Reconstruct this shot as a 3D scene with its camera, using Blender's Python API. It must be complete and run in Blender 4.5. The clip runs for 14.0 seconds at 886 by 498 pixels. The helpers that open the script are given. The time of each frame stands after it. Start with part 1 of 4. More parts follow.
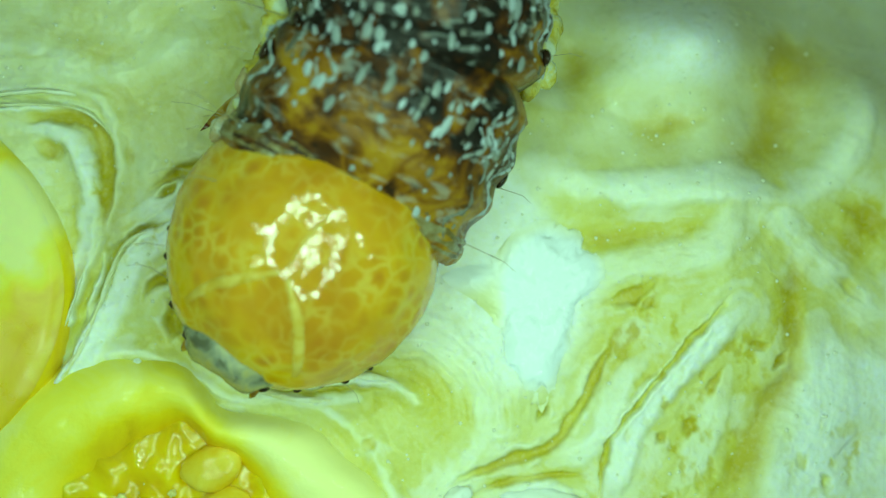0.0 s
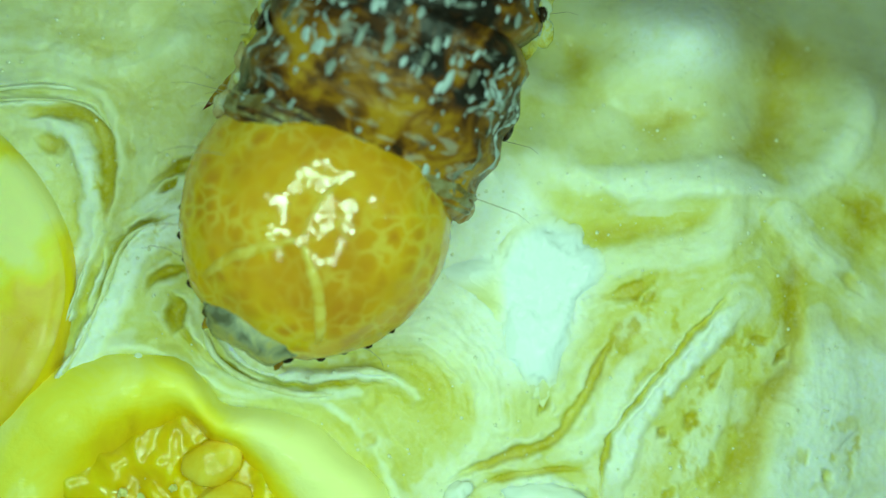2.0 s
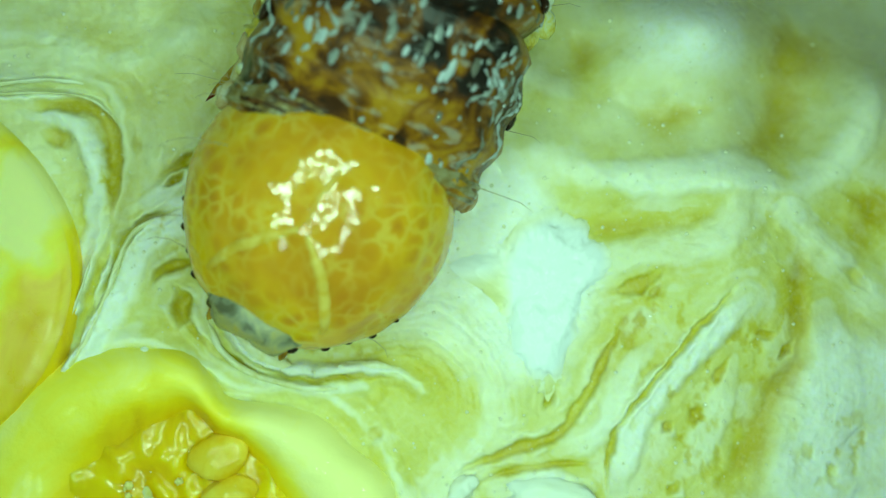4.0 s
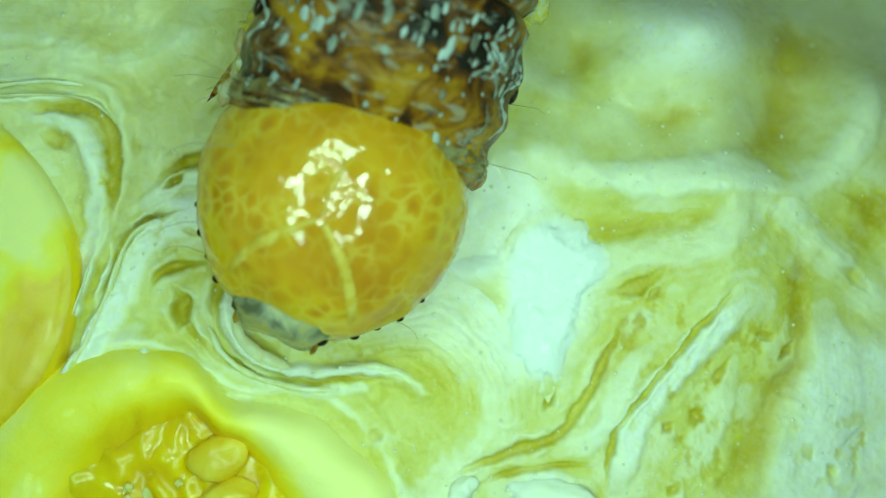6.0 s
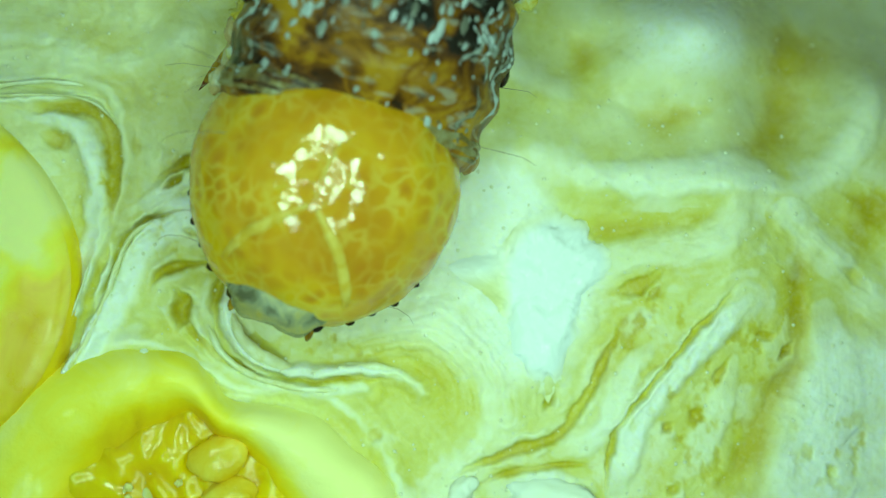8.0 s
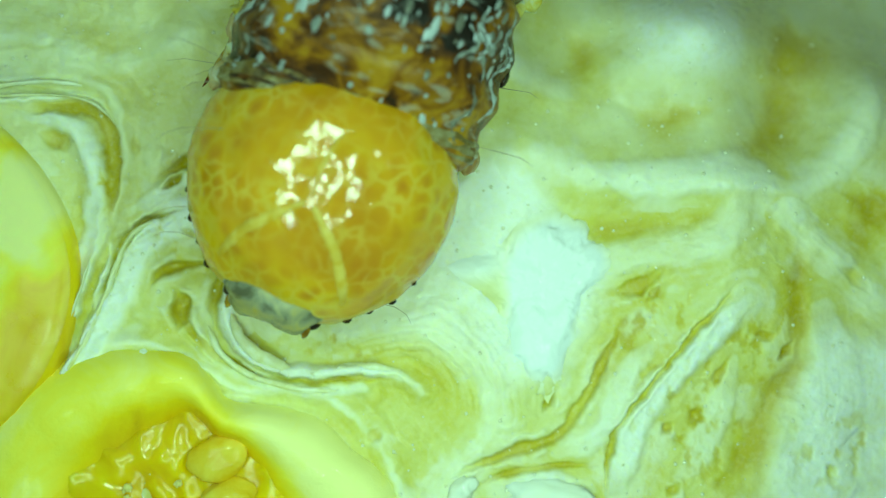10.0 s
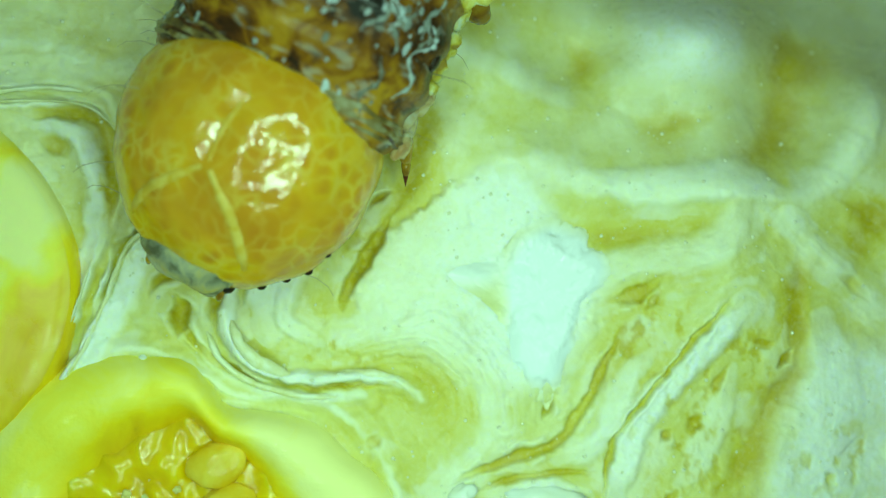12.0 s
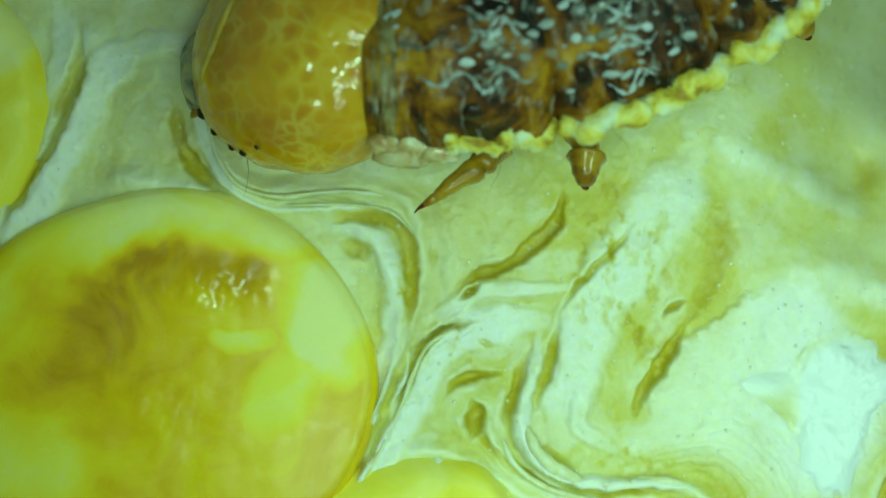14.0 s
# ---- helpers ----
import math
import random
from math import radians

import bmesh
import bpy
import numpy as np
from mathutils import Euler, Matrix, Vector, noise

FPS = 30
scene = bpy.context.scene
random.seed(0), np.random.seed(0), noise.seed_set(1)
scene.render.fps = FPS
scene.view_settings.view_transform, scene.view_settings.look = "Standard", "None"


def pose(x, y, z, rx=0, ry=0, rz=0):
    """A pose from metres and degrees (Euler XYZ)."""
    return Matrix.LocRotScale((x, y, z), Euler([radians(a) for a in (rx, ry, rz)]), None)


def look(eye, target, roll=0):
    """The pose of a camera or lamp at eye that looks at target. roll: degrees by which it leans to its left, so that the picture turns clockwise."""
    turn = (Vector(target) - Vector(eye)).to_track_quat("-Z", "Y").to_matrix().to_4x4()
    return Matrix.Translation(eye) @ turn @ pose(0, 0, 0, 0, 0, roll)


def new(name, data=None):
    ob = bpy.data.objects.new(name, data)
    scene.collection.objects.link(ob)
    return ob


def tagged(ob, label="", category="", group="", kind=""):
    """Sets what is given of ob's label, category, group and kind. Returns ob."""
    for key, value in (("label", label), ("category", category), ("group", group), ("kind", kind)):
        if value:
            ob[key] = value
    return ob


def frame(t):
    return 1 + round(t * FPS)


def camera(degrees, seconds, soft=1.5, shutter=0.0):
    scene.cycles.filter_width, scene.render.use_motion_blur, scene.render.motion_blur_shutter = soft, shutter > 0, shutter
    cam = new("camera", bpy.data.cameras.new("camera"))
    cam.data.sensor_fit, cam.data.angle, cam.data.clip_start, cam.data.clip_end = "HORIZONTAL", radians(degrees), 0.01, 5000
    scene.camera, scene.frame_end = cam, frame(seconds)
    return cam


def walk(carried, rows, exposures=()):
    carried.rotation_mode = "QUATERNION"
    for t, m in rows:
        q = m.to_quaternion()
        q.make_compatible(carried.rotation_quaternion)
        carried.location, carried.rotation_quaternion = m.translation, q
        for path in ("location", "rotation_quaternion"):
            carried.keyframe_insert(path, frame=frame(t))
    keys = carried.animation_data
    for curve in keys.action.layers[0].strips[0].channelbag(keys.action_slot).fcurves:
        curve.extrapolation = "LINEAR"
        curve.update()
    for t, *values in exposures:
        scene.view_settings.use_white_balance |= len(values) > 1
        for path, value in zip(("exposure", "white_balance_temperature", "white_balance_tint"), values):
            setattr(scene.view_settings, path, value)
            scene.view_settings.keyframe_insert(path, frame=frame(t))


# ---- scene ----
# All lengths below are in millimetres unless a name says otherwise; MM turns them into metres.
MM = 0.001
D = 22.39                 # height of the lens above the tissue
K = 12.0 / 1568           # plan unit: one step of the plan grid in mm at height 0

# ---------------------------------------------------------------- camera
cam = camera(30, 14.0, soft=1.0)
cam.data.dof.use_dof = True
cam.data.dof.focus_distance = (D - 0.7) * MM
cam.data.dof.aperture_fstop = 95.0


def eye(dx, dy, s=1.0, rot=0.0):
    """Pose of the downward looking lens after a slide of the plan by dx, dy, a scale s and a turn rot."""
    a = radians(rot)
    cx, cy = -(math.cos(a) * dx + math.sin(a) * dy) / s, -(-math.sin(a) * dx + math.cos(a) * dy) / s
    return pose(cx * K * MM, -cy * K * MM, D / s * MM, 0, 0, rot)


PATH = [
    (0.0, -10.3, 17.0, 1.0, 0), (1.0, -10.1, 17.0, 1.0, 0), (1.4, -9.0, 8.0, 1.0, 0), (2.4, -8.2, 7.0, 1.0, 0),
    (2.9, 1.0, -3.0, 0.9985, 0.1), (5.5, 1.9, -0.9, 0.9985, 0.1), (6.0, 1.3, -0.4, 0.999, 0.03), (8.0, 1.1, -0.4, 0.999, 0.03),
    (10.5, 0, 0, 1.0, 0), (11.6, 0, 0, 1.0, 0), (11.9, -1.0, 10.0, 0.9995, 0.1), (12.05, 1.0, 14.0, 0.999, 0.25),
    (12.2, 39.0, 21.0, 0.9985, 0.45), (12.5, 131.2, 43.6, 0.9972, 0.75), (13.0, 214.5, 104.3, 0.995, 0.93),
    (13.5, 345.1, 149.5, 0.9915, 1.15), (14.0, 519.0, 206.0, 0.989, 1.25),
]
walk(cam, [(t, eye(dx, dy, s, r)) for t, dx, dy, s, r in PATH], exposures=[(0, -0.28), (11.8, -0.28), (12.5, -0.37), (13.5, -0.38), (14.0, -0.41)])

# ---------------------------------------------------------------- world and lamps
world = bpy.data.worlds.new("world")
scene.world = world
world.use_nodes = True
world.node_tree.nodes["Background"].inputs[0].default_value = (0.60, 0.95, 0.80, 1)
world.node_tree.nodes["Background"].inputs[1].default_value = 0.18

LAMPS = 8
for i in range(LAMPS):    # the ring of small diodes round the lens
    a = 2 * math.pi * (i + 0.5) / LAMPS
    lamp = bpy.data.lights.new("ring_diode", "AREA")
    lamp.shape, lamp.size = "DISK", 3.0 * MM
    lamp.energy, lamp.color = 0.000166, (0.52, 1.0, 0.68)
    lamp.spread = radians(112)
    ob = new("ring_diode", lamp)
    ob.matrix_basis = look((6.4 * math.cos(a) * MM + 0.0005, 6.4 * math.sin(a) * MM - 0.0012, 15.5 * MM), (0.0, -0.0012, 0.0))


# ---------------------------------------------------------------- materials
def material(name, rough=0.4, sss=0.0, radius=(0.6, 0.6, 0.2), bump=0.0, bump_scale=8.0, coat=0.0, trans=0.0, ior=1.4, detail=6.0, swell=0.0):
    """A Principled material; returns it with its tree, shader and a coordinate output in millimetres of the object."""
    m = bpy.data.materials.new(name)
    m.use_nodes = True
    nt = m.node_tree
    sh = nt.nodes["Principled BSDF"]
    sh.inputs["Roughness"].default_value = rough
    sh.inputs["IOR"].default_value = ior
    sh.inputs["Subsurface Weight"].default_value = sss
    sh.inputs["Subsurface Radius"].default_value = radius
    sh.inputs["Subsurface Scale"].default_value = 0.5 * MM
    sh.inputs["Coat Weight"].default_value = coat
    sh.inputs["Coat Roughness"].default_value = 0.085
    sh.inputs["Transmission Weight"].default_value = trans
    tc = nt.nodes.new("ShaderNodeTexCoord")
    mp = nt.nodes.new("ShaderNodeMapping")
    mp.inputs["Scale"].default_value = (1000, 1000, 1000)
    nt.links.new(tc.outputs["Object"], mp.inputs["Vector"])
    co = mp.outputs["Vector"]
    if bump:
        n = noise_node(nt, co, bump_scale, detail, 0.62)
        b = nt.nodes.new("ShaderNodeBump")
        b.inputs["Strength"].default_value = 1.0
        b.inputs["Distance"].default_value = bump * MM
        nt.links.new(n, b.inputs["Height"])
        nt.links.new(b.outputs["Normal"], sh.inputs["Normal"])
    if coat and swell:    # the wet film follows only the broad swells
        c = nt.nodes.new("ShaderNodeBump")
        c.inputs["Strength"].default_value, c.inputs["Distance"].default_value = 1.0, swell * MM
        nt.links.new(noise_node(nt, co, 2.6, 3.0, 0.5), c.inputs["Height"])
        nt.links.new(c.outputs["Normal"], sh.inputs["Coat Normal"])
    return m, nt, sh, co


def noise_node(nt, co, scale, detail=4, rough=0.55, distortion=0.0):
    n = nt.nodes.new("ShaderNodeTexNoise")
    n.inputs["Scale"].default_value, n.inputs["Detail"].default_value = scale, detail
    n.inputs["Roughness"].default_value, n.inputs["Distortion"].default_value = rough, distortion
    nt.links.new(co, n.inputs["Vector"])
    return n.outputs["Fac"]


def voronoi_node(nt, co, scale, feature="F1"):
    n = nt.nodes.new("ShaderNodeTexVoronoi")
    n.feature = feature
    n.inputs["Scale"].default_value = scale
    nt.links.new(co, n.inputs["Vector"])
    return n.outputs["Distance"]


def attribute(nt, name):
    n = nt.nodes.new("ShaderNodeAttribute")
    n.attribute_name = name
    return n.outputs["Fac"]


def ramp(nt, fac, stops):
    n = nt.nodes.new("ShaderNodeValToRGB")
    e = n.color_ramp.elements
    while len(e) < len(stops):
        e.new(0.5)
    for el, (p, c) in zip(e, stops):
        el.position, el.color = p, (*c, 1)
    nt.links.new(fac, n.inputs["Fac"])
    return n.outputs["Color"]


def mix(nt, fac, a, b, mode="MIX"):
    n = nt.nodes.new("ShaderNodeMix")
    n.data_type, n.blend_type = "RGBA", mode
    for sock, v in ((n.inputs[0], fac), (n.inputs[6], a), (n.inputs[7], b)):
        if isinstance(v, (int, float)):
            sock.default_value = v
        elif isinstance(v, tuple):
            sock.default_value = (*v, 1)
        else:
            nt.links.new(v, sock)
    return n.outputs[2]


def math_node(nt, op, a, b=0.0):
    n = nt.nodes.new("ShaderNodeMath")
    n.operation = op
    for sock, v in zip(n.inputs, (a, b)):
        if isinstance(v, (int, float)):
            sock.default_value = v
        else:
            nt.links.new(v, sock)
    return n.outputs[0]


def simple(name, stops, scale, rough=0.4, detail=5, **more):
    """One surface whose colour runs through stops by a noise."""
    m, nt, sh, co = material(name, rough, **more)
    col = ramp(nt, noise_node(nt, co, scale, detail, 0.6, 0.6), stops)
    nt.links.new(col, sh.inputs["Base Color"])
    return m


def tissue_material():
    """Wet tissue: olive where it is thin and clear, pale where it is thick, white where it is fibrous."""
    m, nt, sh, co = material("pale_tissue", 0.3, 0.55, (1.0, 0.9, 0.3), coat=0.5)
    sh.inputs["Coat IOR"].default_value = 1.7
    sh.inputs["Subsurface Scale"].default_value = 0.08 * MM
    fine = noise_node(nt, co, 3.0, 7, 0.65, 0.5)
    f = math_node(nt, "ADD", attribute(nt, "band"), math_node(nt, "MULTIPLY", math_node(nt, "SUBTRACT", fine, 0.5), 0.15))
    col = ramp(nt, f, [(0.02, (0.55, 0.44, 0.008)), (0.24, (0.64, 0.58, 0.07)), (0.48, (0.70, 0.69, 0.24)), (0.80, (0.79, 0.81, 0.47))])
    speck = ramp(nt, noise_node(nt, co, 13.0, 4, 0.7, 0.4), [(0.48, (0,) * 3), (0.66, (1,) * 3)])
    col = mix(nt, math_node(nt, "MULTIPLY", speck, 0.16), col, (0.82, 0.84, 0.60))
    white = attribute(nt, "white")
    grains = ramp(nt, noise_node(nt, co, 9.0, 5, 0.7, 0.3), [(0.34, (0.72,) * 3), (0.56, (1,) * 3)])
    col = mix(nt, math_node(nt, "MULTIPLY", white, grains), col, (0.89, 0.93, 0.92))
    nt.links.new(col, sh.inputs["Base Color"])
    r = ramp(nt, noise_node(nt, co, 3.0, 4), [(0.35, (0.2,) * 3), (0.65, (0.55,) * 3)])
    nt.links.new(r, sh.inputs["Roughness"])
    sponge = math_node(nt, "MULTIPLY", voronoi_node(nt, co, 11.0), math_node(nt, "ADD", white, 0.05))
    grain = math_node(nt, "ADD", noise_node(nt, co, 6.0, 6, 0.6), math_node(nt, "ADD", sponge, math_node(nt, "MULTIPLY", attribute(nt, "fibre"), 0.3)))
    b = nt.nodes.new("ShaderNodeBump")
    b.inputs["Strength"].default_value, b.inputs["Distance"].default_value = 1.0, 0.008 * MM
    nt.links.new(math_node(nt, "MULTIPLY", grain, attribute(nt, "calm")), b.inputs["Height"])
    nt.links.new(b.outputs["Normal"], sh.inputs["Normal"])
    film = nt.nodes.new("ShaderNodeBump")
    film.inputs["Strength"].default_value, film.inputs["Distance"].default_value = 1.0, 0.045 * MM
    nt.links.new(noise_node(nt, co, 12.0, 6, 0.7), film.inputs["Height"])
    nt.links.new(b.outputs["Normal"], film.inputs["Normal"])
    nt.links.new(film.outputs["Normal"], sh.inputs["Coat Normal"])
    return m


TISSUE = tissue_material()


def membrane_material():
    m, nt, sh, co = material("membrane_skin", 0.35, 0.0, (1.0, 0.9, 0.4), 0.02, 8.0, coat=0.2)
    col = ramp(nt, noise_node(nt, co, 2.2, 6, 0.65, 0.8), [(0.32, (0.70, 0.67, 0.26)), (0.47, (0.80, 0.80, 0.46)), (0.62, (0.88, 0.91, 0.72))])
    speck = ramp(nt, noise_node(nt, co, 14.0, 5, 0.75, 0.4), [(0.50, (0,) * 3), (0.68, (0.5,) * 3)])
    col = mix(nt, speck, col, (0.90, 0.91, 0.72))
    nt.links.new(col, sh.inputs["Base Color"])
    return m


MEMBRANE = membrane_material()


def pith_material():
    """White sponge that turns cream where it thins out."""
    m, nt, sh, co = material("white_pith", 0.4, 0.0, (1.0, 0.9, 0.5), 0.012, 7.0, coat=0.3)
    f = math_node(nt, "ADD", attribute(nt, "thick"), math_node(nt, "MULTIPLY", math_node(nt, "SUBTRACT", noise_node(nt, co, 1.6, 6, 0.6, 0.5), 0.5), 0.55))
    col = ramp(nt, f, [(0.05, (0.69, 0.685, 0.28)), (0.35, (0.80, 0.82, 0.50)), (0.62, (0.86, 0.90, 0.76)), (0.9, (0.84, 0.92, 0.97))])
    nt.links.new(col, sh.inputs["Base Color"])
    return m


PITH = pith_material()


def kernel_material(name, rough, bump, bump_scale, coat, detail=6.0, sss=0.5):
    """Kernel substance from clear amber (milky 0) to clouded pale yellow (milky 1)."""
    m, nt, sh, co = material(name, rough, sss, (1, .85, .08), bump, bump_scale, coat=coat, detail=detail)
    f = math_node(nt, "ADD", attribute(nt, "milky"), math_node(nt, "MULTIPLY", math_node(nt, "SUBTRACT", noise_node(nt, co, 1.1, 6, 0.6, 0.9), 0.5), 0.75))
    sh.inputs["Specular IOR Level"].default_value = 0.5
    col = ramp(nt, f, [(0.0, (0.58, 0.30, 0.0005)), (0.20, (0.86, 0.55, 0.001)), (0.45, (0.97, 0.74, 0.003)), (0.68, (0.97, 0.86, 0.07)), (1.0, (0.96, 0.93, 0.36))])
    nt.links.new(col, sh.inputs["Base Color"])
    sh.inputs["IOR"].default_value = 1.5
    wet = math_node(nt, "ADD", math_node(nt, "MULTIPLY", ramp(nt, noise_node(nt, co, 2.3, 4, 0.6), [(0.50, (1,) * 3), (0.62, (0,) * 3)]), 0.10), math_node(nt, "MULTIPLY", ramp(nt, attribute(nt, "milky"), [(0.3, (0,) * 3), (0.7, (1,) * 3)]), 0.3))
    dry = math_node(nt, "MULTIPLY", math_node(nt, "SUBTRACT", 1.0, attribute(nt, "wetness")), 0.16)
    nt.links.new(math_node(nt, "ADD", math_node(nt, "ADD", wet, dry), rough), sh.inputs["Roughness"])
    return m


FLESH = kernel_material("wet_kernel_flesh", 0.08, 0.0018, 6.5, 0.0, 2.0)
RIND = kernel_material("kernel_rind", 0.12, 0.02, 4.0, 0.1, sss=0.0)
STARCH = simple("kernel_starch", [(0.3, (0.80, 0.68, 0.14)), (0.7, (0.84, 0.79, 0.36))], 2.0, 0.15, bump=0.03)
JUICE = simple("juice", [(0.3, (0.78, 0.78, 0.5)), (0.7, (0.86, 0.88, 0.7))], 5, 0.05, coat=1.0)
JUICE.node_tree.nodes["Principled BSDF"].inputs["Coat IOR"].default_value = 2.0
JUICE.node_tree.nodes["Principled BSDF"].inputs["Coat Roughness"].default_value = 0.03
BUBBLE = simple("wet_bubble", [(0.35, (0.80, 0.50, 0.01)), (0.6, (0.88, 0.68, 0.08))], 1.6, 0.08, bump=0.012, bump_scale=4.0)


# ---------------------------------------------------------------- mesh helpers
def part(name, bm, mat, parent=None, label="", smooth=True):
    """Links a bmesh that is measured in millimetres as one mesh object."""
    me = bpy.data.meshes.new(name)
    bm.to_mesh(me)
    bm.free()
    me.transform(Matrix.Scale(MM, 4))
    if smooth:
        me.polygons.foreach_set("use_smooth", [True] * len(me.polygons))
    me.materials.append(mat)
    ob = new(name, me)
    ob.parent = parent
    return tagged(ob, label)


def plan(x, y, z=0.0):
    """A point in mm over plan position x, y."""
    s = K * (1 - z / D)
    return Vector(((x - 784) * s, (441 - y) * s, z))


def spline(points, step=8.0):
    """Catmull-Rom curve through plan points."""
    p = [np.array(q, float) for q in points]
    p = [2 * p[0] - p[1], *p, 2 * p[-1] - p[-2]]
    out = []
    for a, b, c, d in zip(p, p[1:], p[2:], p[3:]):
        n = max(2, int(np.hypot(*(c - b)[:2]) / step))
        for i in range(n):
            t = i / n
            out.append(0.5 * (2 * b + (c - a) * t + (2 * a - 5 * b + 4 * c - d) * t * t + (3 * b - a - 3 * c + d) * t ** 3))
    out.append(p[-2])
    return np.array(out)


def lattice(ix, iy, seed):
    h = np.sin(ix * 127.1 + iy * 311.7 + seed * 74.7) * 43758.5453
    return h - np.floor(h)


def value_noise(x, y, seed=0):
    ix, iy = np.floor(x), np.floor(y)
    fx, fy = x - ix, y - iy
    fx, fy = fx * fx * (3 - 2 * fx), fy * fy * (3 - 2 * fy)
    a, b = lattice(ix, iy, seed), lattice(ix + 1, iy, seed)
    c, d = lattice(ix, iy + 1, seed), lattice(ix + 1, iy + 1, seed)
    return (a + (b - a) * fx) * (1 - fy) + (c + (d - c) * fx) * fy


def fbm(x, y, octaves=4, seed=0):
    out, amp, total = 0, 1.0, 0
    for i in range(octaves):
        out, total = out + amp * value_noise(x * 2 ** i, y * 2 ** i, seed + i), total + amp
        amp *= 0.55
    return out / total


def distance_to(curve, x, y):
    """Distance of the plan grid to a sampled curve, and the length along the curve where it is met."""
    best, along, run = np.full(x.shape, 1e18), np.zeros(x.shape), 0.0
    for a, b in zip(curve[:-1], curve[1:]):
        d = b - a
        n = math.sqrt(d @ d) + 1e-9
        t = np.clip(((x - a[0]) * d[0] + (y - a[1]) * d[1]) / n ** 2, 0, 1)
        q = (x - a[0] - t * d[0]) ** 2 + (y - a[1] - t * d[1]) ** 2
        closer = q < best
        best[closer], along[closer] = q[closer], (run + t * n)[closer]
        run += n
    return np.sqrt(best), along


def smoothstep(a, b, v):
    t = np.clip((v - a) / (b - a), 0, 1)
    return t * t * (3 - 2 * t)


# ---------------------------------------------------------------- the tissue sheet
SHEETS, VALLEYS, BANDS = [], [], []


def sheet(up, width, groove, *pts):
    """A low ridge where a sheet of the cob stands up, with a groove on either side."""
    SHEETS.append((spline(pts, 14), up, width, groove))


def valley(depth, width, *pts):
    """A translucent olive furrow; from a depth of 0.5 on an open gap."""
    VALLEYS.append((spline(pts, 8), depth, width))


def band(strength, width, *pts):
    """A white fibrous band."""
    BANDS.append((spline(pts, 12), strength, width))


# rings round the kernels
sheet(0.24, 20, 0.10, (-320, 130), (60, 185), (150, 260), (185, 400), (150, 560), (60, 700), (-60, 830))
sheet(0.20, 14, 0.10, (-200, -40), (-139, 94), (-69, 145), (81, 135), (181, 160), (215, 250), (200, 380), (130, 580))
sheet(0.25, 30, 0.10, (-380, -120), (-420, 44), (-520, 224))
sheet(0.15, 30, 0.10, (0, 60), (80, 70), (230, 110), (330, 60))
sheet(0.10, 12, 0.15, (-50, 840), (150, 640), (270, 610), (360, 660), (440, 695), (560, 695), (660, 780), (720, 900))
sheet(0.20, 14, 0.12, (400, 540), (415, 600), (460, 645), (540, 672), (640, 660), (720, 668), (745, 700))
sheet(0.16, 12, 0.12, (340, 560), (370, 620), (430, 668), (540, 695), (640, 690))
# behind the head and to the far corner
sheet(0.10, 30, 0.06, (600, 590), (700, 575), (790, 600), (850, 660), (862, 740), (820, 830), (760, 900))
sheet(0.20, 34, 0.10, (721, 24), (881, 104), (1021, 154), (1100, 120))
sheet(0.20, 34, 0.12, (950, 270), (1060, 310), (1200, 305), (1300, 318), (1400, 330), (1480, 300), (1568, 150))
sheet(0.15, 26, 0.12, (1400, 360), (1470, 440), (1560, 520), (1640, 560))
# furrows beside the left kernel
valley(0.12, 9, (241, 235), (235, 262), (232, 289))
valley(0.16, 12, (-150, 120), (-60, 165), (90, 160), (150, 190))
valley(0.14, 12, (-240, 20), (-170, 130), (-60, 200))
valley(0.34, 11, (-378, -104), (-433, 39), (-489, 149), (-538, 234))
valley(0.20, 14, (-399, -149), (-406, -59), (-458, 71))
valley(0.26, 13, (-235, -24), (-221, 21), (-232, 86))
valley(0.3, 11, (-224, 1), (-216, 51), (-187, 116), (-111, 165))
valley(0.20, 13, (-10, 188), (70, 186), (150, 192), (185, 222), (196, 280), (197, 350), (196, 415))
valley(0.24, 16, (60, 236), (105, 250), (130, 276))
valley(0.50, 12, (200, 405), (188, 445), (169, 505), (143, 580), (102, 650), (15, 775))
valley(0.50, 4, (188, 434), (215, 420), (245, 398), (292, 383), (340, 366))
valley(0.70, 6, (281, 337), (305, 325), (328, 306))
# the loop and its holes
valley(0.4, 9, (95, 677), (154, 574), (196, 504), (217, 435), (267, 386), (317, 370))
valley(0.55, 17, (304, 510), (321, 537), (313, 584))
valley(0.42, 8, (261, 523), (270, 503), (300, 474), (368, 464))
valley(0.44, 13, (415, 396), (396, 466), (381, 521), (375, 602))
valley(0.5, 12, (467, 352), (456, 400), (440, 470), (414, 553))
valley(0.45, 6, (459, 362), (496, 304), (556, 243), (610, 172))
valley(0.6, 13, (608, 549), (614, 503), (644, 448), (678, 397), (703, 352))
valley(0.5, 5, (653, 359), (672, 335), (702, 325))
valley(0.7, 11, (263, 329), (323, 292), (364, 281), (413, 239), (458, 192), (472, 126))
valley(0.16, 22, (736, 86), (752, 186), (729, 296), (683, 387))
valley(0.22, 6, (319, 408), (345, 413))
valley(0.16, 9, (299, 522), (350, 602), (431, 653), (511, 672))
valley(0.30, 5, (376, 590), (436, 637), (524, 677), (605, 674), (706, 671))
valley(0.20, 7, (322, 624), (376, 678), (457, 711))
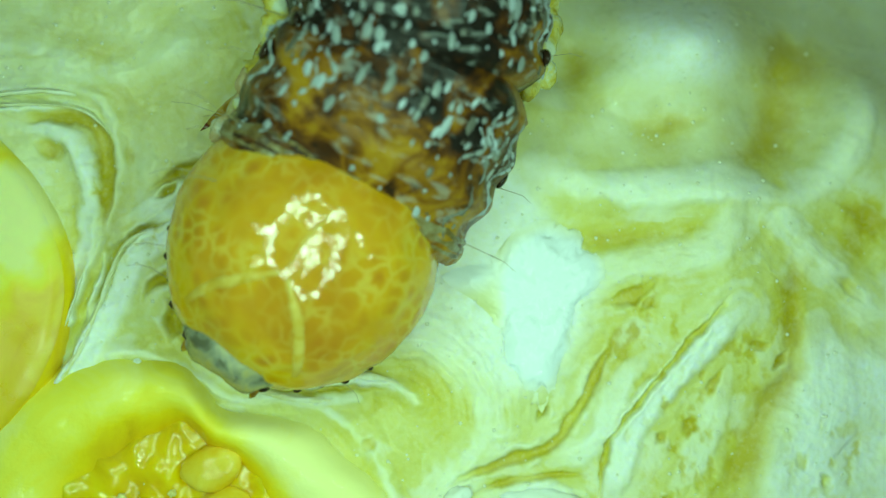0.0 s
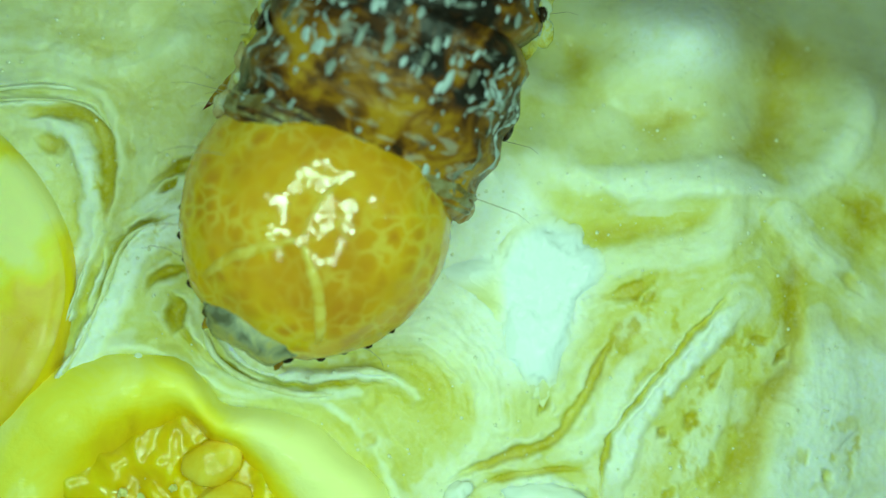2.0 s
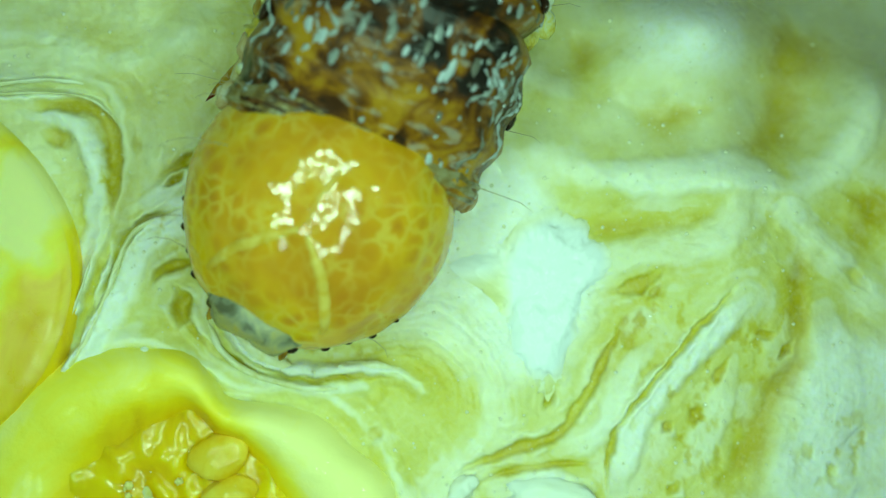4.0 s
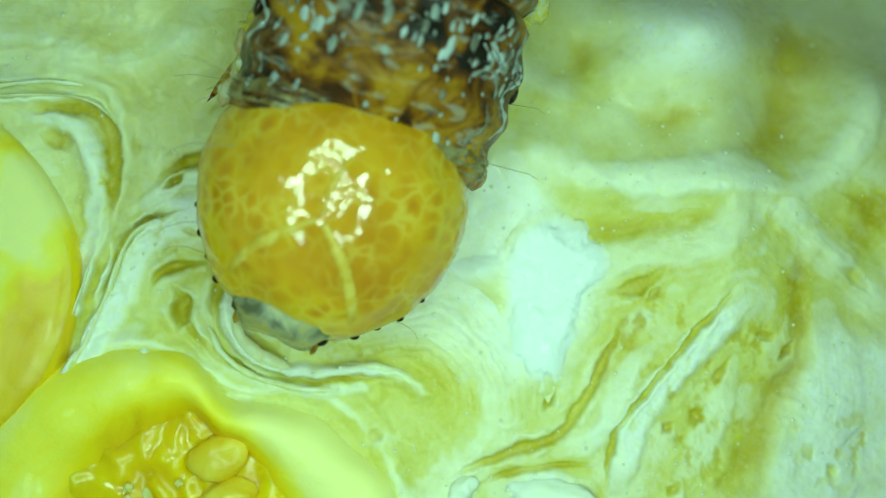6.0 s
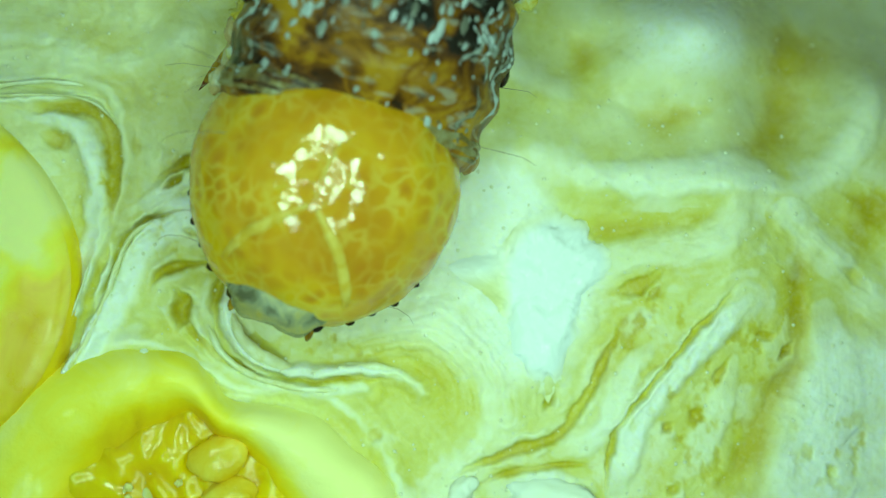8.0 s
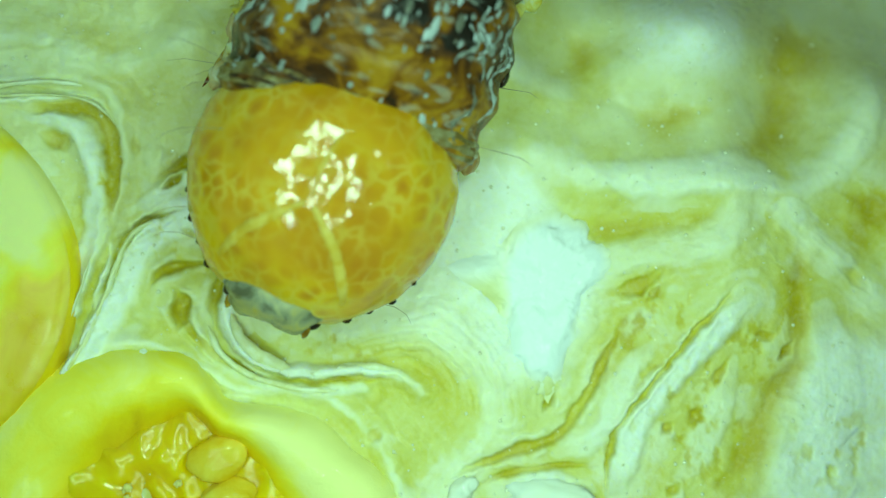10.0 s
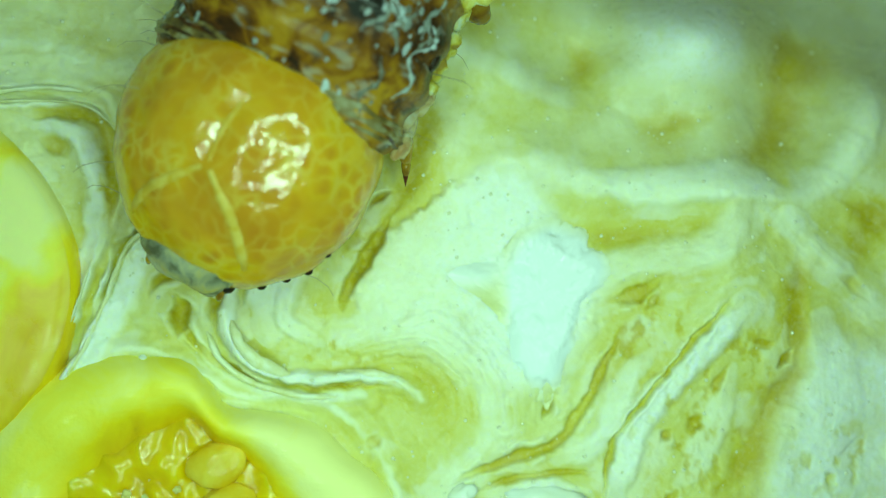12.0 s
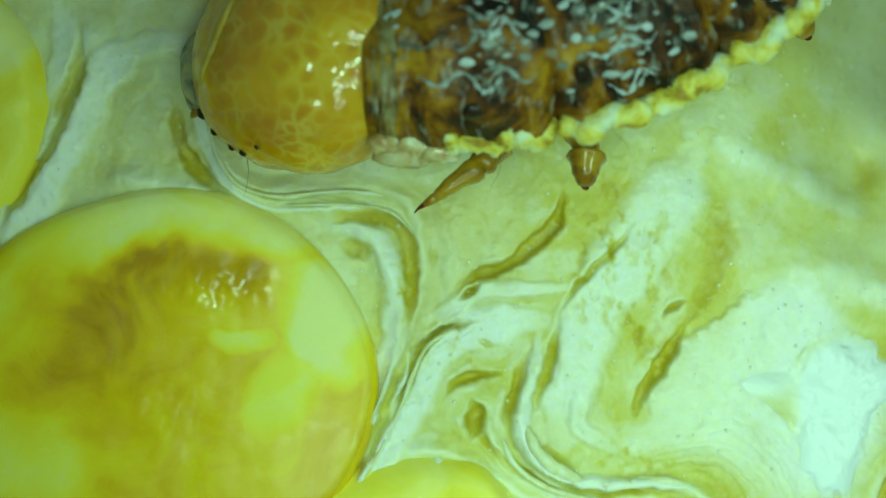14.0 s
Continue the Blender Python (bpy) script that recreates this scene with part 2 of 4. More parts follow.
# the sheets beyond the pith lump
valley(0.42, 4.5, (1309, 495), (1249, 562), (1201, 623), (1148, 690), (1100, 751), (1074, 825), (1072, 895))
valley(0.30, 16, (1073, 528), (1141, 502), (1181, 468))
valley(0.30, 9, (1100, 569), (1074, 636), (1053, 677), (1020, 737), (979, 778), (905, 798), (838, 825), (784, 852))
valley(0.24, 6, (831, 872), (905, 838), (986, 828), (1053, 825), (1074, 832))
valley(0.20, 24, (1420, 420), (1420, 560), (1422, 640), (1376, 690), (1343, 757), (1309, 825), (1255, 872))
valley(0.50, 7, (1377, 640), (1410, 603))
valley(0.22, 14, (1484, 475), (1525, 495), (1565, 528))
valley(0.35, 7, (986, 697), (966, 730))
valley(0.18, 12, (1335, 600), (1375, 586))
valley(0.18, 10, (1289, 635), (1270, 660), (1258, 690))
valley(0.30, 9, (1190, 756), (1172, 772))
valley(0.20, 10, (1240, 722), (1222, 752))
valley(0.26, 9, (1195, 862), (1180, 884))
valley(0.26, 9, (1470, 830), (1490, 852))
valley(0.22, 10, (1170, 505), (1152, 530))
valley(0.10, 26, (1000, 380), (1090, 410), (1200, 400), (1300, 370))
valley(0.22, 42, (1010, 30), (1050, 130), (1000, 230))
valley(0.20, 45, (1440, -40), (1420, 120), (1380, 240), (1300, 260))
valley(0.22, 30, (1490, 330), (1560, 370), (1640, 380))
valley(0.14, 30, (1090, 180), (1180, 210), (1290, 190))
valley(0.16, 12, (645, 785), (660, 770), (670, 758))
# white bands
band(0.85, 34, (-288, -119), (-326, -92), (-413, 58), (-462, 175), (-512, 253))
band(0.70, 22, (-451, -186), (-430, -103), (-460, 7))
band(0.80, 28, (-540, -140), (-505, -57), (-530, 28))
band(0.95, 32, (95, 700), (169, 589), (213, 493), (257, 418), (317, 387), (397, 371), (439, 370))
band(0.85, 13, (427, 390), (413, 461), (399, 536), (410, 601), (471, 651), (571, 661), (692, 663))
band(0.80, 58, (694, 66), (655, 147), (591, 248), (527, 349), (488, 460), (475, 570))
band(0.6, 20, (509, 480), (510, 560), (570, 599))
band(0.7, 16, (219, 381), (274, 354), (324, 322), (395, 315), (486, 303))
band(0.85, 13, (-192, -31), (-170, 60), (-127, 140), (-55, 174), (66, 164), (158, 169))
band(0.55, 20, (-356, -98), (-225, -111), (-92, -84))
band(0.80, 9, (403, 597), (470, 644), (537, 664), (605, 661), (706, 657), (726, 677))
band(0.90, 25, (1323, 528), (1255, 589), (1188, 663), (1134, 730), (1100, 818), (1087, 880))
band(0.60, 24, (1150, 610), (1107, 670), (1067, 764), (986, 805))
band(0.70, 30, (880, 875), (960, 860), (1040, 868))
band(0.85, 55, (1470, 560), (1478, 724), (1430, 850), (1560, 830))
band(0.45, 30, (1040, 480), (1150, 440), (1260, 420), (1330, 330))
band(0.55, 30, (1040, 290), (1150, 318), (1300, 305), (1400, 330))
band(0.45, 34, (1560, 120), (1530, 240), (1440, 330))
band(0.40, 22, (-160, 60), (-80, 110), (80, 105), (190, 120))
band(0.40, 20, (260, 230), (270, 290), (262, 330))
band(0.45, 24, (1300, 640), (1240, 800), (1200, 850))

# the layers round the torn kernel
band(0.50, 5, (-20, 170), (60, 165), (150, 172), (190, 200), (212, 235))
band(0.80, 17, (30, 212), (110, 215), (150, 240), (168, 310), (165, 400), (152, 470), (146, 530))
band(0.55, 4, (172, 440), (150, 515), (118, 595), (80, 655))
band(0.95, 12, (335, 372), (290, 391), (228, 424), (200, 480), (172, 548), (130, 635), (60, 740))
band(0.65, 13, (250, 374), (290, 354), (322, 345))
# fine layers of the swirl
band(0.09, 4, (655, 641), (696, 623), (740, 626), (777, 648), (799, 684), (803, 725))
band(0.15, 5, (645, 633), (693, 612), (746, 610), (789, 636), (816, 679), (820, 727))
band(0.09, 4, (634, 625), (690, 600), (751, 595), (801, 625), (832, 674), (837, 729))
band(0.15, 5, (624, 617), (687, 589), (756, 579), (813, 613), (848, 669), (854, 732))
band(0.09, 4, (613, 608), (684, 578), (761, 563), (825, 601), (864, 664), (870, 734))
band(0.15, 5, (603, 600), (681, 566), (767, 547), (837, 589), (880, 658), (887, 736))

# clear, greener stretches: middle, half widths, turn, strength; and stretches full of small pores
CLEAR = [
    (790, 660, 95, 120, 20, 0.13), (1390, 120, 70, 160, 10, 0.14), (960, 110, 50, 110, 0, 0.12), (1530, 400, 70, 60, 20, 0.26), (1250, 190, 90, 22, -25, 0.12),
    (1110, 250, 170, 40, 0, 0.08), (1330, 830, 40, 150, 32, 0.22), (1100, 620, 28, 90, 20, 0.16), (1320, 240, 60, 60, 0, 0.16), (1480, 90, 60, 90, 0, 0.2),
    (60, 95, 120, 22, 5, 0.12), (30, 50, 40, 20, 0, 0.2), (200, 330, 24, 90, 5, 0.14), (-200, 60, 90, 60, 0, 0.1), (-350, 60, 60, 120, 15, 0.16),
    (770, 300, 34, 110, 10, 0.16), (640, 240, 60, 70, 0, 0.10), (540, 150, 90, 60, -30, 0.12), (470, 200, 60, 40, -30, 0.14), (620, 420, 50, 60, 0, 0.10),
    (220, 110, 220, 120, 0, 0.13), (-90, 120, 120, 40, 10, 0.10), (900, 250, 60, 40, 0, 0.06), (880, 40, 60, 90, 30, 0.14),
]
POROUS = [(1210, 740, 110, 130), (1160, 560, 70, 70), (570, 270, 110, 190), (1490, 800, 90, 90), (270, 420, 60, 50), (1330, 620, 60, 60), (170, 310, 30, 80), (600, 610, 90, 30)]

SKIRT = [182, 150, 128, 138, 175, 222, 200, 190, 200, 245, 282, 240, 190, 170, 170, 188, 190, 178, 168, 160]    # outline of the creamy skirt round the pith


def pith_white(x, y):
    """How white the pith is over plan points: two thick lobes and two thin arms."""
    core = smoothstep(1.25, 0.55, np.hypot((x - 985) / 105, (y - 470) / 95)) + smoothstep(1.25, 0.5, np.hypot((x - 955) / 75, (y - 590) / 100))
    arm = np.maximum(0.6 * smoothstep(1.2, 0.3, np.hypot((x - 820) / 130, (y - 455) / 60)), 0.6 * smoothstep(1.2, 0.3, np.hypot((x - 920) / 80, (y - 340) / 90)))
    return 0.16 + np.maximum(np.minimum(1.0, core) * 0.84, arm)


def ground_height(x, y):
    """Height, fibre, colour band and whiteness of the tissue over plan points."""
    wx = x + 18 * (fbm(x / 90, y / 90, 3, 3) - 0.5) + 9 * (fbm(x / 22, y / 22, 2, 9) - 0.5)
    wy = y + 18 * (fbm(x / 90, y / 90, 3, 17) - 0.5) + 9 * (fbm(x / 22, y / 22, 2, 23) - 0.5)
    h = 0.35 * (fbm(x / 260, y / 260, 3, 5) - 0.5)
    h -= 3.2 * smoothstep(360, -250, y) * smoothstep(740, 1300, x)
    h -= 0.5 * smoothstep(1250, 1650, x)
    mound = 1.7 * np.exp(-((x - 1250) / 150) ** 2 - ((y - 30) / 110) ** 2) + 0.6 * np.exp(-((x - 1560) / 90) ** 2 - ((y - 150) / 120) ** 2)
    hollow = np.exp(-((x - 1400) / 90) ** 2 - ((y - 190) / 110) ** 2) + 0.6 * np.exp(-((x - 1000) / 70) ** 2 - ((y - 90) / 90) ** 2)
    h += 0.9 * mound - 0.4 * hollow
    near, along = np.full(x.shape, 1e9), np.zeros(x.shape)
    ridge, valleys, pale, lips = (np.zeros(x.shape) for _ in range(4))
    for k, (curve, up, width, groove) in enumerate(SHEETS):
        d, run = distance_to(curve, wx, wy)
        r = np.exp(-(d / width) ** 2)
        ragged = 0.55 + 0.9 * fbm(run / 45, np.full(x.shape, 7.0 * k), 3, 13)
        h += 0.4 * up * r * ragged - 0.2 * groove * ragged * np.exp(-((d - 2.2 * width) / (0.9 * width)) ** 2)
        ridge = np.maximum(ridge, r * ragged)
        closer = d < near
        near[closer], along[closer] = d[closer], (run + 977.0 * k)[closer]
    for k, (curve, strength, width) in enumerate(BANDS):
        d, run = distance_to(curve, wx, wy)
        full = float(np.hypot(*np.diff(curve, axis=0).T).sum())
        ends = smoothstep(-10, 70, run) * smoothstep(full + 10, full - 70, run)
        wide = width * (0.75 + 0.6 * fbm(run / 60, np.full(x.shape, 3.0 * k), 2, 19)) * (0.4 + 0.6 * ends)
        r = np.exp(-(d / wide) ** 6)
        h += 0.08 * strength * r * ends
        pale = np.maximum(pale, strength * r * (0.4 + 0.6 * ends))
        closer = d < near
        near[closer], along[closer] = d[closer], (run + 977.0 * (k + 20))[closer]
    for k, (curve, depth, width) in enumerate(VALLEYS):
        d, run = distance_to(curve, wx, wy)
        full = float(np.hypot(*np.diff(curve, axis=0).T).sum())
        ends = smoothstep(-6, min(90, 0.5 * full), run) * smoothstep(full + 6, full - min(90, 0.5 * full), run)
        wide = width * (0.55 + 0.8 * fbm(x / 40, y / 40, 2, 91)) * (0.10 + 0.90 * ends)
        vary = 0.6 + 0.8 * fbm(run / 55, np.full(x.shape, 5.0 * k), 2, 95)
        clean = smoothstep(1.2 * wide + 1.5, 0.6 * wide - 0.5, d) if width < 20 else np.exp(-(d / wide) ** 2)
        g = ends * np.minimum(1, vary) * (0.86 * clean + 0.14 * np.exp(-(d / (2.2 * wide + 6)) ** 2))
        h -= 0.38 * depth * g
        if width < 20 and depth > 0.25:    # the torn lips of a crease
            lip = ends * np.exp(-((d - 1.7 * wide - 3) / (0.45 * wide + 2.5)) ** 2) * smoothstep(0.35, 0.6, fbm(x / 30, y / 30, 2, 97 + k % 3))
            h += 0.03 * lip
            lips = np.maximum(lips, lip)
        valleys = np.maximum(valleys, min(1.0, 0.28 + 0.95 * depth) * g)
    fibre = fbm(near / 5.5, along / 60, 3, 37)
    calm = 1 - 0.9 * smoothstep(420, 260, y) * smoothstep(700, 850, x)
    fibre = 0.5 + (fibre - 0.5) * calm
    h += 0.007 * (fibre - 0.5)
    h -= 0.17 * np.exp(-((x - 870) / 190) ** 2 - ((y - 490) / 150) ** 2)
    h += (0.02 + 0.04 * calm) * (fbm(wx / 40, wy / 40, 3, 41) - 0.5) + 0.008 * calm * (fbm(x / 10, y / 10, 3, 47) - 0.5)
    blotch = fbm(wx / 75, wy / 75, 4, 71)
    layers = fbm(near / 26, along / 130, 4, 73)
    layers = 0.5 + (layers - 0.5) * calm
    dx, dy = wx - 900, 490 - wy
    reach = np.interp(np.mod(np.arctan2(dy, dx), 2 * math.pi), np.linspace(0, 2 * math.pi, len(SKIRT) + 1), SKIRT + SKIRT[:1])
    r = np.hypot(dx, dy) / reach
    skirt = smoothstep(1.05, 0.96, r + 0.12 * (fbm(x / 16, y / 16, 2, 29) - 0.5))
    soft = smoothstep(1.28, 0.7, r)
    torn = smoothstep(880, 770, x) * smoothstep(560, 500, y)
    skirt = torn * skirt + (1 - torn) * smoothstep(1.2, 0.8, r)
    h += 0.07 * skirt
    clear = np.zeros(x.shape)
    for cx, cy, rx, ry, turn, strength in CLEAR:
        c, n = math.cos(radians(turn)), math.sin(radians(turn))
        u, v = (c * (wx - cx) + n * (wy - cy)) / rx, (c * (wy - cy) - n * (wx - cx)) / ry
        clear = np.maximum(clear, strength * np.exp(-(u * u + v * v) ** 1.5))
    porous = np.zeros(x.shape)
    for cx, cy, rx, ry in POROUS:
        porous = np.maximum(porous, np.exp(-(((x - cx) / rx) ** 2 + ((y - cy) / ry) ** 2) ** 2))
    pits = porous * smoothstep(0.50, 0.80, fbm(x / 17 + 0.5 * fbm(x / 9, y / 9, 2, 67), y / 26, 3, 61))
    h -= 0.02 * pits
    # the (1 - calm) term lightens the sunken far corner's colour against its weaker light
    tone = 0.42 - 0.12 * hollow + 0.10 * (fibre - 0.5) + 0.18 * ridge + 0.35 * pale + 0.50 * (blotch - 0.5) + 0.20 * (layers - 0.5) - 0.85 * valleys - clear - 0.40 * pits + 0.10 * (1 - calm) + 0.12 * skirt + 0.12 * soft
    white = np.maximum(pale, 0.95 * np.exp(-(((x - 1225) / 125) ** 4 + ((y - 30) / 110) ** 4)))
    white = np.maximum(white, 0.5 * smoothstep(0.5, 1.0, ridge))
    white = np.maximum(white, 0.42 * smoothstep(0.46, 0.66, 0.6 * fbm(wx / 60, wy / 60, 4, 77) + 0.4 * layers))
    # the second term whitens that corner for the same missing light
    mint_and_lift = 0.30 * smoothstep(460, 330, x) * smoothstep(420, 250, y) + 0.35 * smoothstep(900, 1100, x) * smoothstep(330, 200, y) + 0.75 * smoothstep(1330, 1440, x + 0.25 * (y - 700)) * smoothstep(540, 640, y)
    white = np.maximum(white, mint_and_lift * (0.6 + 0.8 * fbm(wx / 50, wy / 50, 3, 89)))
    white = np.maximum(white, 0.85 * skirt * (0.55 + 0.45 * smoothstep(650, 900, x)))
    white = np.maximum(white, 0.55 * lips)
    white = np.maximum(white, 1.0 * soft * pith_white(x, y))
    white = white * (0.75 + 0.5 * fbm(x / 24, y / 24, 4, 83)) * np.clip(1 - 1.6 * valleys - 1.5 * clear - 0.8 * pits, 0, 1)
    return h, fibre, np.clip(tone, 0, 1), np.clip(white, 0, 1), calm


def axis_steps(lo, hi, step, far):
    """Even steps between lo and hi, then growing ones out to far."""
    mid = list(np.arange(lo, hi, step))
    grow, s, edge = [], step, hi
    while edge < far:
        s *= 1.5
        edge += s
        grow.append(edge)
    return np.array([lo - (g - hi) for g in reversed(grow)] + mid + grow)


def build_ground():
    xs, ys = axis_steps(-620, 1640, 2.8, 6000), axis_steps(-300, 930, 2.8, 5000)
    x, y = np.meshgrid(xs, ys)
    h, fibre, tone, white, calm = ground_height(x, y)
    nx, ny = len(xs), len(ys)
    co = np.stack([(x - 784) * K, (441 - y) * K, h], -1).reshape(-1, 3) * MM
    i = (np.arange(ny - 1)[:, None] * nx + np.arange(nx - 1)).ravel()
    quads = np.stack([i, i + nx, i + nx + 1, i + 1], -1)
    me = bpy.data.meshes.new("ground")
    me.from_pydata(co, [], quads.tolist())
    me.polygons.foreach_set("use_smooth", [True] * len(me.polygons))
    for name, v in (("band", tone), ("white", white), ("fibre", fibre), ("calm", calm)):
        me.attributes.new(name, "FLOAT", "POINT").data.foreach_set("value", v.ravel().astype(np.float32))
    me.materials.append(TISSUE)
    tagged(new("ground", me), "pale yellow-green moist inner tissue of a torn corn cob", "plant tissue", kind="structure")


build_ground()


def floor_at(x, y):
    return float(ground_height(np.array([[float(x)]]), np.array([[float(y)]]))[0][0, 0])


def polar_mesh(cx, cy, radii, profile, steps=120, rough=0.0, scale=60, seed=0, close=True, inward=None, octaves=4, ragged=20):
    """A bmesh of rings about a plan centre: radii by angle, profile rows of (fraction of the radius, height)."""
    bm = bmesh.new()
    n = len(radii)
    rows = []
    for f, z in profile:
        row = []
        for i in range(steps):
            u = i / steps * n
            k, t = int(u), u - int(u)
            a, b, c, d = (radii[(k + j) % n] for j in (-1, 0, 1, 2))
            r = f * 0.5 * (2 * b + (c - a) * t + (2 * a - 5 * b + 4 * c - d) * t * t + (3 * b - a - 3 * c + d) * t ** 3)
            th = 2 * math.pi * i / steps
            if inward:
                r *= (1 - (1 - f) * inward(th)) / f
            px, py = cx + r * math.cos(th), cy - r * math.sin(th)
            w = noise.fractal(Vector((px / scale, py / scale, seed)), 1.0, 2.0, octaves) * rough
            row.append(bm.verts.new(plan(px + ragged * f * f * w * math.cos(th), py - ragged * f * f * w * math.sin(th)) + Vector((0, 0, z + w))))
        rows.append(row)
    for a, b in zip(rows, rows[1:]):
        for i in range(steps):
            bm.faces.new((a[i], a[(i + 1) % steps], b[(i + 1) % steps], b[i]))
    if close:
        bm.faces.new(rows[-1])
    return bm


def blob(bm, centre, size, rough=0.25, seed=0.0, turn=0.0, level=2):
    """Adds a lumpy pebble to a bmesh."""
    m = Matrix.Translation(centre) @ Matrix.Rotation(turn, 4, "Z")
    made = bmesh.ops.create_icosphere(bm, subdivisions=level, radius=1.0)["verts"]
    for v in made:
        w = 1 + rough * noise.noise(v.co * 1.7 + Vector((seed, seed * 1.3, 0)))
        v.co = m @ Vector((v.co.x * size[0] * w, v.co.y * size[1] * w, v.co.z * size[2] * w))
    return made


def tube(bm, pts, radii, sides=8):
    rows = []
    for i, p in enumerate(pts):
        d = (pts[min(i + 1, len(pts) - 1)] - pts[max(i - 1, 0)]).normalized()
        a = d.cross(Vector((0.3, 0.2, 1))).normalized()
        b = d.cross(a)
        rows.append([bm.verts.new(p + radii[i] * (a * math.cos(2 * math.pi * k / sides) + b * math.sin(2 * math.pi * k / sides))) for k in range(sides)])
    for a, b in zip(rows, rows[1:]):
        for k in range(sides):
            bm.faces.new((a[k], a[(k + 1) % sides], b[(k + 1) % sides], b[k]))
    bm.faces.new(rows[0][::-1])
    bm.faces.new(rows[-1])


def milky(ob, cloud):
    """Stores on every vertex of a kernel part how clouded it is there, from plan offsets to the kernel's middle."""
    me = ob.data
    me.attributes.new("milky", "FLOAT", "POINT").data.foreach_set("value", [cloud(v.co.x / MM / K, v.co.y / MM / K) for v in me.vertices])


def wetness(ob, rule):
    """Stores on every vertex of a kernel part how wet it is, from plan offsets to the kernel's middle."""
    me = ob.data
    me.attributes.new("wetness", "FLOAT", "POINT").data.foreach_set("value", [min(1.0, rule(v.co.x / MM / K, v.co.y / MM / K)) for v in me.vertices])


def hill(dx, dy, x, y, rx, ry):
    return math.exp(-((dx - x) / rx) ** 2 - ((dy - y) / ry) ** 2)


def build_left_kernel():
    base = tagged(new("corn_kernel"), "torn yellow corn kernel with wet translucent flesh", "corn kernel", "kernels of the cob")
    cx, cy = -185, 490
    base.location = plan(cx, cy) * MM
    off = -plan(cx, cy)
    R = [335, 325, 330, 350, 370, 430, 460, 450, 400, 360, 345, 335]

    def cloud(dx, dy):
        dx, dy = dx + 60 * (float(fbm(np.float64(dx / 70), np.float64(dy / 70), 3, 51)) - 0.5), dy + 60 * (float(fbm(np.float64(dx / 70), np.float64(dy / 70), 3, 57)) - 0.5)
        r, th = math.hypot(dx, dy) / 335, math.atan2(dy, dx)
        lip = smoothstep(0.66, 0.86, r) * (0.20 + 0.70 * smoothstep(0.5, 1.1, th) * smoothstep(2.9, 2.0, th))
        shoulder = 1.15 * smoothstep(1.4, 0.3, math.hypot((dx - 235) / 100, (dy - 115) / 130))
        tongue = 0.66 * smoothstep(1.35, 0.4, math.hypot((dx - 160 - 0.25 * dy) / 85, (dy + 10) / 95))
        patch = 0.75 * smoothstep(1.3, 0.4, math.hypot((dx - 78) / 70, (dy - 72) / 28))
        far = 0.50 * hill(dx, dy, -310, -150, 110, 90) + 0.30 * hill(dx, dy, -330, 120, 70, 120)
        amber = 0.29 * hill(dx, dy, 0, 205, 240, 48) + 0.32 * hill(dx, dy, -180, 90, 120, 100) + 0.28 * hill(dx, dy, -290, 0, 90, 60) + 0.16 * hill(dx, dy, 270, -130, 90, 110)
        return float(max(lip, shoulder, min(0.72, tongue), patch, far + 0.32 - amber))

    rim = polar_mesh(cx, cy, R, [(1.0, -0.7), (0.995, -0.1), (0.985, 0.14), (0.97, 0.25), (0.95, 0.305)], 260, 0.014, 70, 2, False, octaves=2, ragged=40)
    flesh = polar_mesh(cx, cy, R, [(0.95, 0.305), (0.92, 0.345), (0.89, 0.364)] + [(0.87 - 0.0139 * i, 0.368 + 0.06 * math.sin(1.5 * min(1, i / 33))) for i in range(62)], 260, 0.014, 70, 2, octaves=2, ragged=40)
    for v in flesh.verts:    # wet puckers where the skin was torn off
        dx, dy = v.co.x / K + 784 - cx, v.co.y / K - 441 + cy
        pucker = 1.6 * hill(dx, dy, 37, 169, 75, 32) + 0.55 * hill(dx, dy, -115, -39, 130, 80)
        v.co.z += 0.016 * pucker * noise.noise(v.co * 8.0) + 0.009 * pucker * noise.noise(v.co * 15)
    for name, bm, mat, lab in (("rind", rim, RIND, "smooth pale yellow rind"), ("flesh", flesh, FLESH, "glistening amber flesh")):
        bmesh.ops.translate(bm, verts=bm.verts, vec=off)
        piece = part(name, bm, mat, base, lab)
        milky(piece, cloud)
    wetness(piece, lambda dx, dy: 1.5 * hill(dx, dy, 37, 169, 110, 50) + 0.8 * hill(dx, dy, -115, -39, 130, 90))


def build_far_kernel():
    base = tagged(new("corn_kernel"), "smooth whole corn kernel, pale on top and olive at its foot", "corn kernel", "kernels of the cob")
    cx, cy = -690, 0
    base.location = plan(cx, cy) * MM
    R = [235, 232, 236, 250, 270, 280, 290, 290, 280, 270, 260, 245]
    bm = polar_mesh(cx, cy, R, [(1.04, -0.5), (1.0, 0.0), (0.95, 0.16), (0.90, 0.26)] + [(0.86 - 0.04 * i, 0.30 + 0.10 * math.sin(1.5 * i / 20)) for i in range(21)], 160, 0.05, 80, 15, octaves=2)
    bmesh.ops.translate(bm, verts=bm.verts, vec=-plan(cx, cy))
    milky(part("rind", bm, RIND, base, "smooth pale rind"), lambda dx, dy: float(0.58 + 0.42 * smoothstep(1.2, 0.6, math.hypot((dx - 150) / 70, (dy - 115) / 75))))


